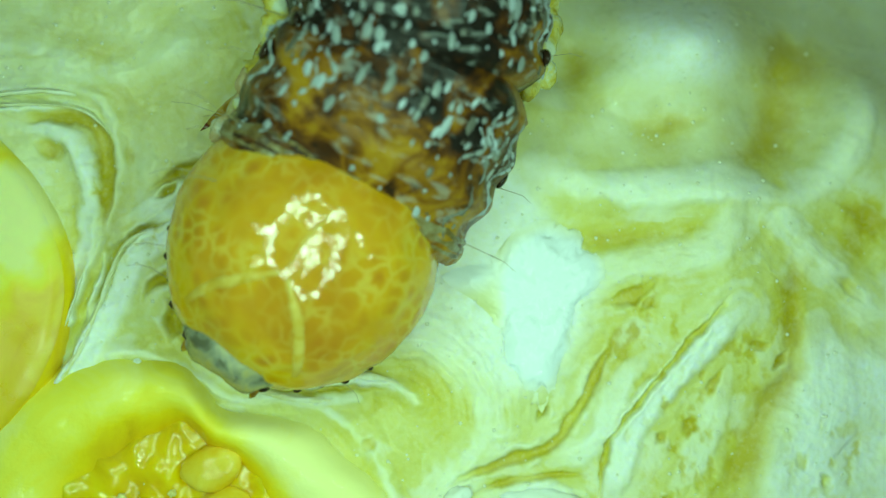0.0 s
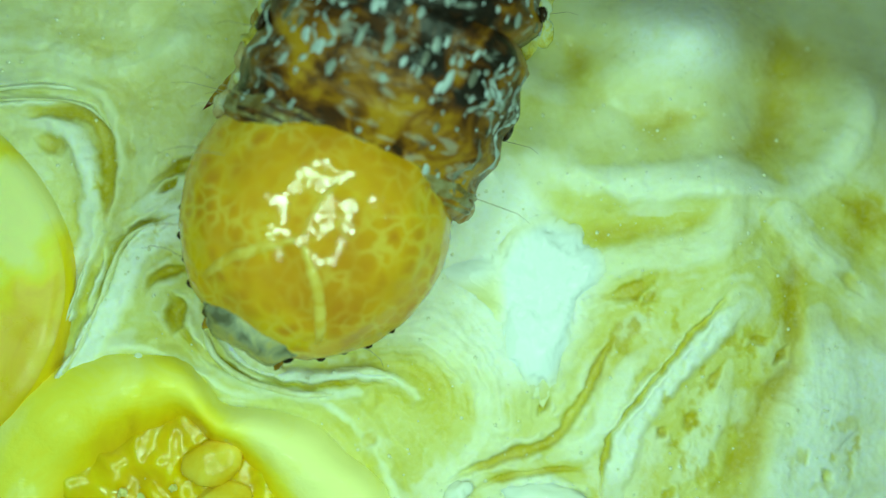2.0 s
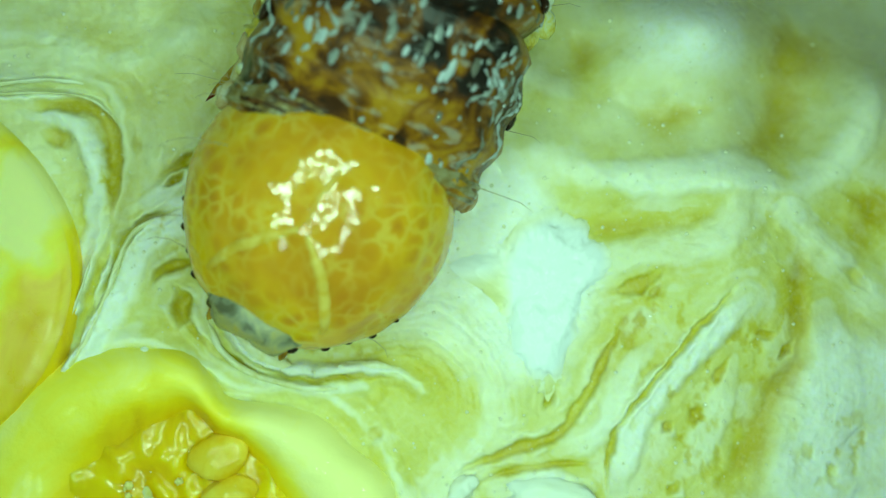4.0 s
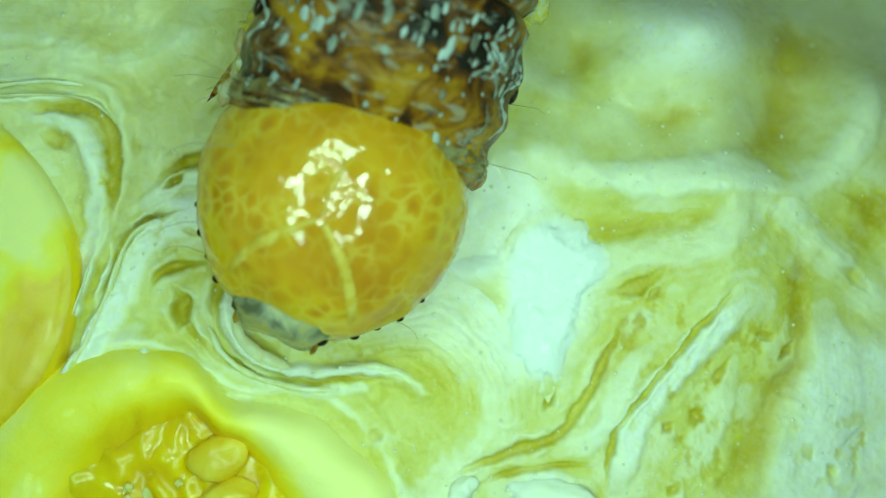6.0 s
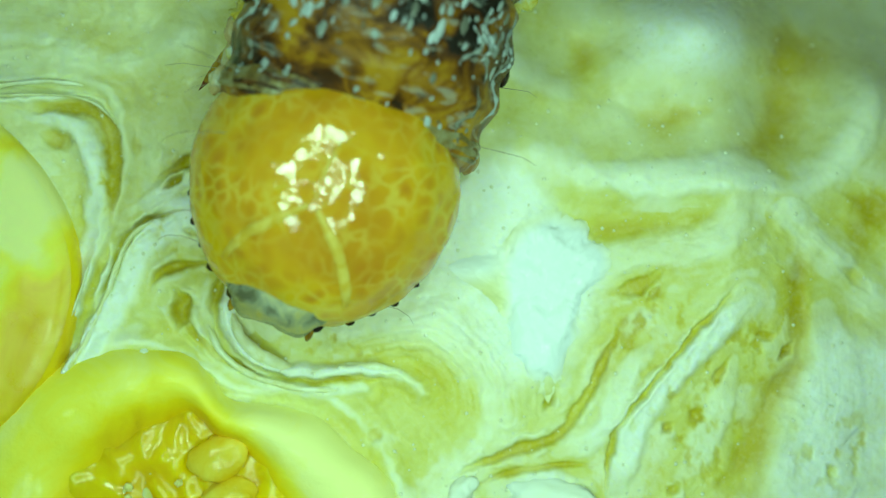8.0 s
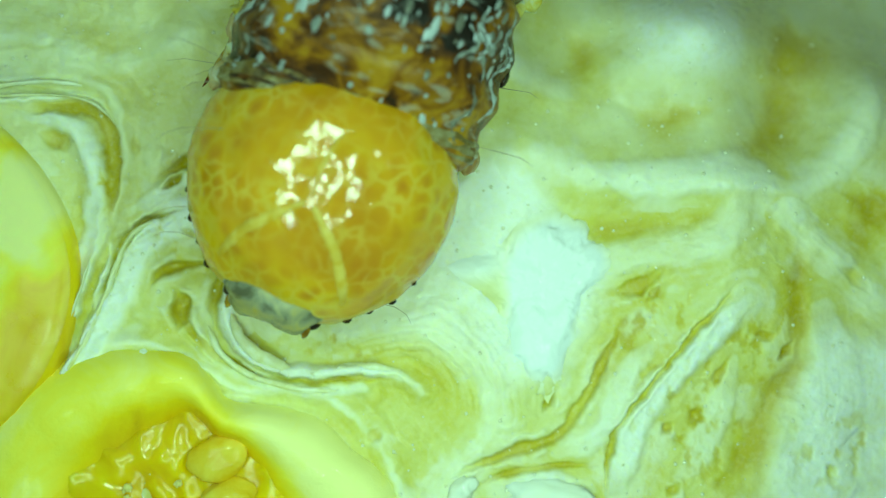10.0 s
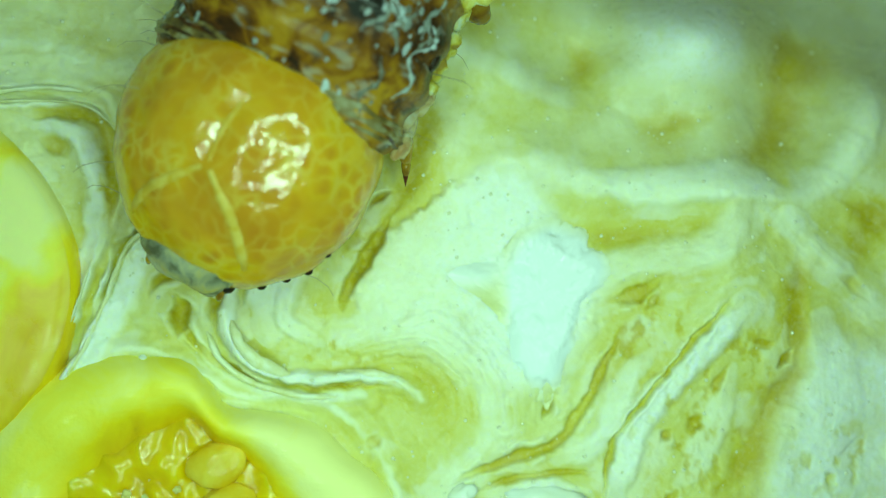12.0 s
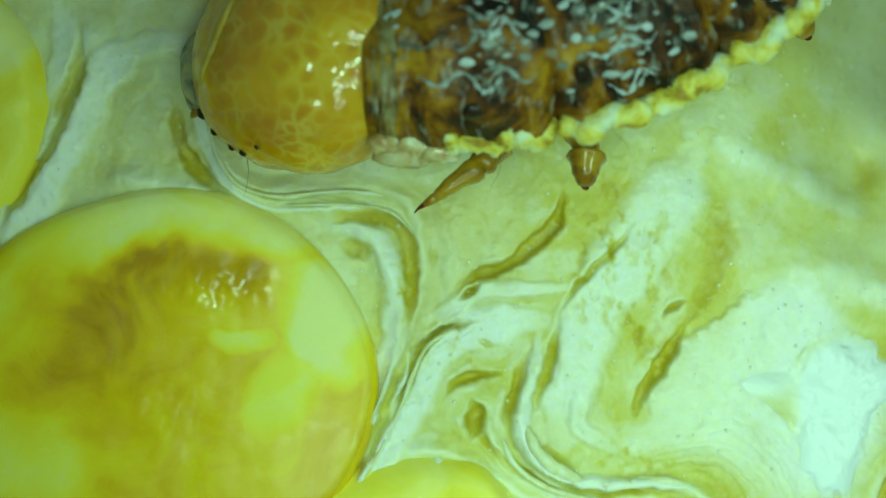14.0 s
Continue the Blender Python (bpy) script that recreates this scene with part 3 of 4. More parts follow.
def build_lower_kernel():
    base = tagged(new("corn_kernel"), "bitten bright yellow corn kernel with a hollow crumbly middle", "corn kernel", "kernels of the cob")
    cx, cy = 330, 960
    base.location = plan(cx, cy) * MM
    off = -plan(cx, cy)
    R = [370, 375, 330, 310, 275, 262, 330, 350, 375, 400, 420, 400, 380, 370, 360, 360, 380, 400, 380, 360, 350, 360, 370, 370]
    rim = polar_mesh(cx, cy, R, [(1.05, -0.7), (1.02, -0.1), (0.97, 0.20), (0.91, 0.34), (0.84, 0.40), (0.77, 0.37), (0.71, 0.27), (0.66, 0.14), (0.61, 0.02), (0.57, -0.10), (0.54, -0.3)], 170, 0.07, 80, 5, False, lambda th: 1.2 - 0.55 * math.exp(-((th - 1.3) / 0.55) ** 2))
    flesh = polar_mesh(cx, cy, R, [(0.80 - 0.027 * i, -0.02 + 0.08 * math.sin(1.5 * i / 28)) for i in range(28)], 170, 0.13, 46, 7, octaves=2)
    pieces = [("rind", rim, RIND, "thick glossy yellow rim"), ("flesh", flesh, FLESH, "hollowed amber flesh")]
    rnd = random.Random(8)
    for x, y, sx, sy in ((385, 812, 0.42, 0.30), (402, 882, 0.40, 0.26)):
        bm = bmesh.new()
        blob(bm, plan(x, y, 0.07), (sx, sy, 0.17), 0.25, rnd.random() * 9, 0.3, 3)
        pieces.append(("bubble", bm, BUBBLE, "smooth wet amber bubble"))
    for i in range(8):
        a, r = rnd.gauss(1.95, 0.40), rnd.uniform(70, 170)
        x, y = cx + r * math.cos(a) - 20, cy - r * math.sin(a)
        q = rnd.uniform(0.03, 0.06)
        bm = bmesh.new()
        blob(bm, plan(x, y, 0.14), (q, q * rnd.uniform(0.6, 1.4), 0.05), 0.5, rnd.random() * 9, rnd.random() * 3, 3)
        pieces.append(("crumb", bm, STARCH, "pale wet crumb"))
    def cloud(dx, dy):
        r = math.hypot(dx, dy) / 340
        right = smoothstep(-40, 170, dx)
        # the last term paints the shade under the hollow's upper edge as amber
        return float(0.24 + (0.48 + 0.30 * right) * smoothstep(0.60 - 0.10 * right, 0.86 - 0.14 * right, r) - 0.14 * hill(dx, dy, -20, 225, 90, 30))

    for name, bm, mat, lab in pieces:
        bmesh.ops.translate(bm, verts=bm.verts, vec=off)
        piece = part(name, bm, mat, base, lab)
        milky(piece, cloud)
        if name == "flesh":
            wetness(piece, lambda dx, dy: 0.85)


def thickness(ob, rule):
    """Stores on every vertex of a pith part how thick and white it is, from plan positions."""
    me, at = ob.data, ob.matrix_basis.translation + (ob.parent.matrix_basis.translation if ob.parent else Vector())
    me.attributes.new("thick", "FLOAT", "POINT").data.foreach_set("value", [float(rule((v.co.x + at.x) / MM / K + 784, 441 - (v.co.y + at.y) / MM / K)) for v in me.vertices])


def pith_cake(cx, cy, outline, base, rise, seed):
    """A thin cake of pith with a frayed edge that rises out of the tissue, about its middle."""
    bm = polar_mesh(cx, cy, outline, [(1.10 - 0.030 * i, 0.0) for i in range(37)], 240, 0.0, 40, 31)
    px, py = (np.array([[(v.co.x / K + 784) if q == 0 else (441 - v.co.y / K) for v in bm.verts]]) for q in (0, 1))
    floor = ground_height(px, py)[0][0]
    swell = fbm(px / 34, py / 34, 4, seed)[0]
    mid = plan(cx, cy)
    for k, v in enumerate(bm.verts):
        f = 1.10 - 0.030 * (k // 240)
        v.co += Vector((v.co.x - mid.x, v.co.y - mid.y, 0)) * 0.5 * f * f * (swell[k] - 0.5)
        v.co.z = floor[k] + base + rise * float(smoothstep(1.08, 0.62, f)) + 0.06 * (swell[k] - 0.5) * float(smoothstep(1.0, 0.7, f))
    return bm


def build_pith_lump():
    cx, cy = 965, 510
    lump = tagged(new("pith_lump"), "bright white spongy lump of corn pith on a creamy skirt", "pith")
    lump.matrix_basis = Matrix.Translation(plan(cx, cy) * MM)
    R = [88, 111, 128, 134, 133, 135, 139, 148, 140, 132, 124, 124, 130, 148, 183, 135, 108, 101, 99, 108, 127, 148, 164, 154, 130, 109, 92, 82, 76, 75]
    bm = pith_cake(cx, cy, R, -0.03, 0.13, 33)
    bmesh.ops.translate(bm, verts=bm.verts, vec=-plan(cx, cy))
    thickness(part("sponge", bm, PITH, lump, "frayed white sponge"), pith_white)


build_left_kernel()
build_lower_kernel()
build_far_kernel()
build_pith_lump()


def build_membrane(pts, lean, rise, seed, label):
    """A thin sheet that stands along a plan curve and leans over by lean plan units, with a ragged lip."""
    curve = spline(pts, 7)
    n = len(curve)
    base = curve[n // 2]
    hs = ground_height(curve[:, :1], curve[:, 1:2])[0][:, 0]
    hs = np.convolve(np.pad(hs, 6, mode="edge"), np.ones(13) / 13, "valid")
    bm = bmesh.new()
    top, low = [], []
    for i, p in enumerate(curve):
        d = curve[min(i + 1, n - 1)] - curve[max(i - 1, 0)]
        nrm = np.array((-d[1], d[0])) / (np.hypot(*d) + 1e-9)
        end = min(1, i / 7, (n - 1 - i) / 7)
        rag = 1 + 0.40 * noise.noise(Vector((i * 0.13, seed, 0))) + 0.10 * noise.noise(Vector((i * 0.5, seed, 3)))
        rows_t, rows_l = [], []
        for k in range(9):
            f = k / 8
            q = p + nrm * lean * f ** 1.4 * rag * (0.25 + 0.75 * end)
            z = hs[i] - 0.16 + (rise + 0.22) * math.sin(0.25 + 1.9 * f) * (0.25 + 0.75 * end) * (0.7 + 0.3 * rag)
            z += 0.03 * noise.noise(Vector((i * 0.3, k * 0.8, seed)))
            thick = 0.05 - 0.035 * f
            c = plan(*q) + Vector((0, 0, z)) - plan(*base)
            rows_t.append(bm.verts.new(c))
            rows_l.append(bm.verts.new(c - Vector((nrm[0] * 0.5 * (1 if lean < 0 else -1), 0, 1)) * thick))
        top.append(rows_t)
        low.append(rows_l)
    for i in range(n - 1):
        for k in range(8):
            bm.faces.new((top[i][k], top[i + 1][k], top[i + 1][k + 1], top[i][k + 1]))
            bm.faces.new((low[i][k], low[i][k + 1], low[i + 1][k + 1], low[i + 1][k]))
        bm.faces.new((top[i][8], top[i + 1][8], low[i + 1][8], low[i][8]))
        bm.faces.new((top[i][0], low[i][0], low[i + 1][0], top[i + 1][0]))
    for r in (0, n - 1):
        for k in range(8):
            f = (top[r][k], top[r][k + 1], low[r][k + 1], low[r][k])
            bm.faces.new(f if r == 0 else f[::-1])
    bmesh.ops.recalc_face_normals(bm, faces=bm.faces)
    ob = part("membrane", bm, MEMBRANE)
    ob.location = plan(*base) * MM
    tagged(ob, label, "plant membrane", "membranes between the kernels")


WET = "thin moist cream membrane folded between corn kernels"
build_membrane([(300, 384), (236, 420), (210, 478), (184, 546), (142, 633), (80, 725)], 9, 0.03, 1.0, WET)
build_membrane([(174, 436), (152, 512), (120, 592), (82, 652), (30, 722)], 5, 0.03, 4.7, WET)
build_membrane([(400, 535), (415, 600), (460, 648), (540, 674), (640, 664), (715, 668)], -24, 0.04, 8.4, WET)
build_membrane([(355, 560), (380, 625), (440, 672), (540, 698), (620, 694)], -14, 0.03, 12.1, WET)
build_membrane([(-60, 172), (60, 165), (150, 172), (190, 200), (214, 238)], 6, 0.02, 45.4, WET)
build_membrane([(-170, -20), (-139, 94), (-69, 148), (81, 138), (160, 150)], 11, 0.03, 49.1, WET)


def build_crumb(x, y, size, seed):
    bm = bmesh.new()
    blob(bm, Vector((0, 0, 0)), size, 0.4, seed, seed, 3)
    for v in bm.verts:
        v.co += v.co.normalized() * 0.018 * noise.noise(v.co * 9 + Vector((seed, 0, 0)))
    ob = part("pith_crumb", bm, PITH)
    thickness(ob, lambda x, y: 0.7)
    ob.location = (plan(x, y) + Vector((0, 0, floor_at(x, y) + 0.2 * size[2]))) * MM
    tagged(ob, "loose white crumb of pith on the moist tissue", "pith crumb", "pith crumbs")


for k, (x, y, size) in enumerate([(818, 868, (0.22, 0.15, 0.14)), (975, 885, (0.62, 0.28, 0.14)), (255, 628, (0.09, 0.06, 0.07)), (230, 640, (0.05, 0.06, 0.05))]):
    build_crumb(x, y, size, 2.3 * k + 0.7)


def build_droplets():
    """Fine pale beads of juice, strewn at random to add glints all over the tissue."""
    rnd = random.Random(21)
    n = 900
    xs = np.array([[rnd.uniform(-500, 1560) for _ in range(n)]])
    ys = np.array([[rnd.uniform(-150, 880) for _ in range(n)]])
    hs = ground_height(xs, ys)[0]
    ball = bmesh.new()
    bmesh.ops.create_icosphere(ball, subdivisions=2, radius=1.0)
    corners = [v.co.copy() for v in ball.verts]
    sides = [[v.index for v in f.verts] for f in ball.faces]
    ball.free()
    bm = bmesh.new()
    for x, y, h in zip(xs[0], ys[0], hs[0]):
        r, c = rnd.choice((0.008, 0.010, 0.012, 0.015, 0.018, 0.026)), plan(x, y) + Vector((0, 0, h + 0.002))
        vs = [bm.verts.new(Vector((q.x, q.y, 0.8 * q.z)) * r + c) for q in corners]
        for f in sides:
            bm.faces.new([vs[i] for i in f])
    tagged(part("juice_droplets", bm, JUICE), "tiny glinting beads of plant juice on the tissue", "juice droplet", kind="stuff")


build_droplets()

# ---------------------------------------------------------------- caterpillar
def head_material():
    m, nt, sh, co = material("amber_head_shell", 0.5, 0.3, (0.8, 0.5, 0.08), 0.010, 5.0, coat=0.9, swell=0.045)
    sh.inputs["Coat IOR"].default_value = 1.85
    sh.inputs["Specular IOR Level"].default_value = 0.08
    warp = nt.nodes.new("ShaderNodeTexNoise")
    warp.inputs["Scale"].default_value, warp.inputs["Detail"].default_value = 2.6, 3
    nt.links.new(co, warp.inputs["Vector"])
    add = nt.nodes.new("ShaderNodeVectorMath")
    add.operation = "MULTIPLY_ADD"
    nt.links.new(warp.outputs["Color"], add.inputs[0])
    add.inputs[1].default_value = (0.36, 0.36, 0.36)
    nt.links.new(co, add.inputs[2])
    wco = add.outputs[0]
    cells = voronoi_node(nt, wco, 4.0)
    lines = voronoi_node(nt, wco, 4.0, "DISTANCE_TO_EDGE")
    patch = noise_node(nt, co, 0.8, 3, 0.5, 0.5)
    body = ramp(nt, patch, [(0.35, (0.58, 0.25, 0.0003)), (0.52, (0.68, 0.34, 0.0005)), (0.68, (0.72, 0.42, 0.001))])
    dots = ramp(nt, cells, [(0.10, (1,) * 3), (0.52, (0,) * 3)])
    mask = ramp(nt, noise_node(nt, co, 1.1, 2), [(0.38, (0.1,) * 3), (0.62, (0.65,) * 3)])
    col = mix(nt, math_node(nt, "MULTIPLY", dots, mask), body, (0.50, 0.15, 0.0005))
    net = ramp(nt, lines, [(0.01, (1,) * 3), (0.16, (0,) * 3)])
    mask2 = ramp(nt, noise_node(nt, co, 1.4, 2), [(0.38, (0.04,) * 3), (0.60, (0.58,) * 3)])
    col = mix(nt, math_node(nt, "MULTIPLY", net, mask2), col, (0.78, 0.58, 0.09))
    nt.links.new(col, sh.inputs["Base Color"])
    return m


def body_material(name, dark, rear, flank):
    """Banded cuticle: rust, brown and near-black patches with pale speckling."""
    m, nt, sh, co = material(name, 0.35, 0.1, (0.6, 0.3, 0.1), 0.03, 7.0, coat=0.15)
    sh.inputs["Specular IOR Level"].default_value = 0.25
    big = noise_node(nt, co, 1.3, 5, 0.65, 0.8)
    place = nt.nodes.new("ShaderNodeSeparateXYZ")
    nt.links.new(co, place.inputs[0])
    top = ramp(nt, place.outputs[2], [(0.70, (0,) * 3), (1.0, (1,) * 3)])
    back = ramp(nt, math_node(nt, "MULTIPLY", place.outputs[0], -0.5), [(0.46, (0,) * 3), (0.72, (1,) * 3)])
    tint = math_node(nt, "SUBTRACT", math_node(nt, "MULTIPLY", math_node(nt, "SUBTRACT", 1.0, top), flank), math_node(nt, "MULTIPLY", math_node(nt, "MULTIPLY", top, back), rear))
    col = ramp(nt, math_node(nt, "ADD", math_node(nt, "ADD", big, dark), tint), [(0.40, (0.012, 0.008, 0.005)), (0.48, (0.080, 0.027, 0.005)), (0.56, (0.24, 0.095, 0.006)), (0.66, (0.42, 0.22, 0.012))])
    wide = nt.nodes.new("ShaderNodeMapping")
    wide.inputs["Scale"].default_value = (2.4, 0.9, 0.9)
    nt.links.new(co, wide.inputs["Vector"])
    fleck = ramp(nt, noise_node(nt, wide.outputs["Vector"], 3.4, 3, 0.5, 0.5), [(0.57, (0,) * 3), (0.68, (1,) * 3)])
    col = mix(nt, math_node(nt, "MULTIPLY", fleck, 0.40), col, (0.46, 0.50, 0.46))
    sep = nt.nodes.new("ShaderNodeSeparateXYZ")
    nt.links.new(co, sep.inputs[0])
    under = math_node(nt, "ADD", sep.outputs[2], math_node(nt, "MULTIPLY", noise_node(nt, co, 2.5, 3), 0.5))
    col = mix(nt, ramp(nt, math_node(nt, "MULTIPLY", under, -1.0), [(0.32, (0,) * 3), (0.55, (1,) * 3)]), col, (0.62, 0.54, 0.20))
    nt.links.new(col, sh.inputs["Base Color"])
    return m


HEAD = head_material()
PLATE = body_material("brown_shield", 0.06, 0.10, -0.03)
CUTICLE = body_material("dark_cuticle", -0.11, 0.0, 0.10)


def spot_material():
    m, nt, sh, co = material("white_spot", 0.3, 0.15, (0.5, 0.5, 0.5), coat=0.4)
    info = nt.nodes.new("ShaderNodeObjectInfo")
    col = ramp(nt, info.outputs["Random"], [(0.0, (0.12, 0.11, 0.07)), (0.45, (0.27, 0.31, 0.30)), (1.0, (0.50, 0.58, 0.64))])
    nt.links.new(col, sh.inputs["Base Color"])
    return m


SPOT = spot_material()
STRIPE = simple("yellow_stripe", [(0.36, (0.42, 0.26, 0.03)), (0.43, (0.70, 0.57, 0.06)), (0.52, (0.76, 0.72, 0.22)), (0.60, (0.74, 0.80, 0.58))], 2.2, 0.2, sss=0.2, bump=0.05)
SUTURE = simple("pale_suture", [(0.40, (0.62, 0.36, 0.012)), (0.62, (0.71, 0.52, 0.11))], 5, 0.4)
BLACK = simple("black_lens", [(0.3, (0.012, 0.008, 0.005)), (0.7, (0.04, 0.02, 0.01))], 6, 0.15)
MOUTH = simple("grey_mouthparts", [(0.36, (0.12, 0.12, 0.07)), (0.46, (0.26, 0.27, 0.18)), (0.58, (0.40, 0.38, 0.20)), (0.70, (0.52, 0.40, 0.08))], 3, 0.2, sss=0.4, bump=0.02)
LEG = simple("amber_leg", [(0.3, (0.16, 0.06, 0.002)), (0.5, (0.36, 0.19, 0.006)), (0.7, (0.52, 0.34, 0.03))], 2.5, 0.10, sss=0.1, coat=0.5)
FOLD = simple("skin_fold", [(0.35, (0.40, 0.22, 0.08)), (0.5, (0.58, 0.46, 0.22)), (0.65, (0.66, 0.66, 0.50))], 3, 0.2, sss=0.1, coat=0.4)
CLAW = simple("red_claw", [(0.3, (0.02, 0.008, 0.004)), (0.7, (0.22, 0.03, 0.006))], 5, 0.15)
HAIR = simple("pale_hair", [(0.3, (0.25, 0.2, 0.1)), (0.7, (0.5, 0.45, 0.28))], 3, 0.4)

COLLAR = simple("grey_collar", [(0.34, (0.06, 0.035, 0.008)), (0.48, (0.20, 0.13, 0.03)), (0.60, (0.30, 0.27, 0.14)), (0.74, (0.46, 0.49, 0.42))], 3.0, 0.3, bump=0.04, coat=0.3)
SPOT_MESHES = []
for k in range(5):
    me = bpy.data.meshes.new("white_spot")
    bm = bmesh.new()
    bmesh.ops.create_icosphere(bm, subdivisions=2, radius=1.0)
    for v in bm.verts:
        v.co *= MM * (1 + 0.5 * noise.noise(v.co * 1.1 + Vector((7.3 * k, 1, 2))))
    bm.to_mesh(me)
    bm.free()
    me.polygons.foreach_set("use_smooth", [True] * len(me.polygons))
    me.materials.append(SPOT)
    SPOT_MESHES.append(me)
WIDE = 1.16               # sideways swelling of the body
RAD = 1.47                # radius of the body


def head_point(u, v):
    """Surface of the head: u from mouth (0) to neck (1), v the angle round the axis, 90 degrees at the top."""
    s = math.sin(math.pi * (0.04 + 0.80 * u))
    x = 0.86 + 1.78 * math.cos(math.pi * (0.04 + 0.80 * u))
    front = 1 - 0.13 * (1 - u) ** 2
    w, hgt = 1.76 * s * front, 1.46 * s * front
    c, t = math.cos(v), math.sin(v)
    cleft = 1 - 0.035 * math.exp(-(c / 0.12) ** 2) * max(0, t) * (u > 0.35) * min(1, (u - 0.35) * 4)
    return Vector((x, w * c * cleft, hgt * t * cleft - 0.10 * (1 - u)))


def head_skin(u, v):
    """The head's surface with its slow swells."""
    p = head_point(u, v)
    out = Vector((p.x - 0.9, p.y, p.z)).normalized()
    return p + out * (0.05 * noise.noise(p * 1.7) + 0.028 * noise.noise(p * 4.0))


def build_head(parent):
    bm = bmesh.new()
    nu, nv = 60, 96
    rows = [[bm.verts.new(head_skin(i / nu, 2 * math.pi * k / nv)) for k in range(nv)] for i in range(nu + 1)]
    for a, b in zip(rows, rows[1:]):
        for k in range(nv):
            bm.faces.new((a[k], b[k], b[(k + 1) % nv], a[(k + 1) % nv]))
    bm.faces.new(rows[0])
    bm.faces.new(rows[-1][::-1])
    head = part("head", bm, HEAD, parent, "glossy amber head with a pale mottled net")
    # the forked pale seam of the face
    for path, wide in (([(0.52, 92), (0.45, 104), (0.36, 118), (0.27, 133)], 0.12), ([(0.52, 88), (0.45, 76), (0.36, 62), (0.27, 47)], 0.12), ([(0.54, 90), (0.62, 91), (0.72, 89)], 0.06)):
        sm = bmesh.new()
        fine = spline([(u * 100, v) for u, v in path], 1.0)
        n, rows = len(fine), []
        for i, (u, v) in enumerate(fine):
            p, ahead, behind = (head_skin(fine[q][0] / 100, radians(fine[q][1])) for q in (i, min(i + 1, n - 1), max(i - 1, 0)))
            out = Vector((p.x - 0.9, p.y, p.z)).normalized()
            side = (ahead - behind).cross(out).normalized()
            w = wide * (0.45 + 0.55 * math.sin(math.pi * (i + 1) / (n + 1))) * (1 + 0.25 * noise.noise(Vector((i * 0.4, v, 0))))
            rows.append([sm.verts.new(p + side * w * q + out * (0.016 - 0.06 * q ** 2)) for q in (-1, -0.6, -0.3, 0, 0.3, 0.6, 1)])
        for a, b in zip(rows, rows[1:]):
            for q in range(6):
                sm.faces.new((a[q], a[q + 1], b[q + 1], b[q]))
        sm.normal_update()
        sm.faces.ensure_lookup_table()
        top = sm.faces[len(sm.faces) // 2]
        if top.normal.dot(top.calc_center_median() - Vector((0.9, 0, 0))) < 0:
            bmesh.ops.reverse_faces(sm, faces=sm.faces)
        part("seam", sm, SUTURE, head, "soft pale yellow seam")
    for side in (0, 1):
        for u, v, r in ((0.10, 14, 0.11), (0.20, 4, 0.075), (0.27, -6, 0.07), (0.34, -3, 0.07), (0.17, -22, 0.06), (0.42, 4, 0.055)):
            v = v if side == 0 else 180 - v
            sm = bmesh.new()
            p = head_skin(u, radians(v))
            blob(sm, Vector((0.9 + (p.x - 0.9) * 0.985, p.y * 0.985, p.z * 0.985)), (r, r, r * 0.8), 0.1)
            part("eye_lens", sm, BLACK, head, "tiny black simple eye")
        sg = 1 if side == 0 else -1
        an = bmesh.new()
        p = head_point(0.08, radians(20 if side == 0 else 160))
        tube(an, [p, p + Vector((0.06, 0.04 * sg, -0.01)), p + Vector((0.12, 0.05 * sg, -0.04)), p + Vector((0.17, 0.05 * sg, -0.07))], [0.085, 0.07, 0.05, 0.02])
        part("antenna", an, LEG, head, "short amber antenna")
    for name, c, size, lab in (("upper_lip", (2.28, 0.0, 0.25), (0.42, 0.70, 0.46), "translucent grey upper lip"), ("jaw", (2.46, 0.26, 0.0), (0.28, 0.34, 0.36), "grey jaw"), ("jaw", (2.46, -0.26, 0.0), (0.28, 0.34, 0.36), "grey jaw")):
        mouth = bmesh.new()
        blob(mouth, Vector(c), size, 0.14, 3 + c[1], 0, 4)
        part(name, mouth, MOUTH, head, lab)
    rnd = random.Random(3)
    for i in range(7):
        v = radians(rnd.choice((rnd.uniform(-20, 50), rnd.uniform(130, 200))))
        p = head_point(rnd.uniform(0.1, 0.8), v)
        hm = bmesh.new()
        d = Vector((rnd.uniform(-0.2, 0.8), p.y, p.z * 0.6)).normalized()
        tube(hm, [p, p + d * 0.22, p + d * 0.4 + Vector((0.06, 0, -0.03)), p + d * 0.5 + Vector((0.16, 0, -0.1))], [0.006, 0.005, 0.004, 0.002], 5)
        part("hair", hm, HAIR, head)
    return head


def ring_point(u, v, swell=1.0, seed=0.0, length=1.7, dip=0.0):
    """Surface of a body segment: u from its front (0) to its rear (1) and a little beyond, v the angle round it."""
    x = -length * u
    over = max(0.0, -u, u - 1.0)
    r = RAD * swell * (0.978 + 0.026 * math.sin(math.pi * min(1, max(0, u))) ** 0.7 - 2.2 * over ** 1.3)
    r += 0.035 * math.sin(2 * math.pi * 3 * u + 0.8) * (1 if 0 < u < 1 else 0)
    q = Vector((x * 1.6, 2.2 * math.cos(v), 2.2 * math.sin(v) + seed))
    r += 0.05 * noise.fractal(q, 1.0, 2.0, 3)
    side = math.exp(-((math.sin(v) + 0.42) / 0.22) ** 2)
    r += 0.06 * side
    low = dip * float(smoothstep(0.42, 0.0, u))    # the neck shield dips under the back of the head
    return Vector((x, r * math.cos(v) * WIDE * (1 - 0.03 * low), r * math.sin(v) * 0.94 * (1 - low * max(0.0, math.sin(v)))))


FRONT_LEGS = []


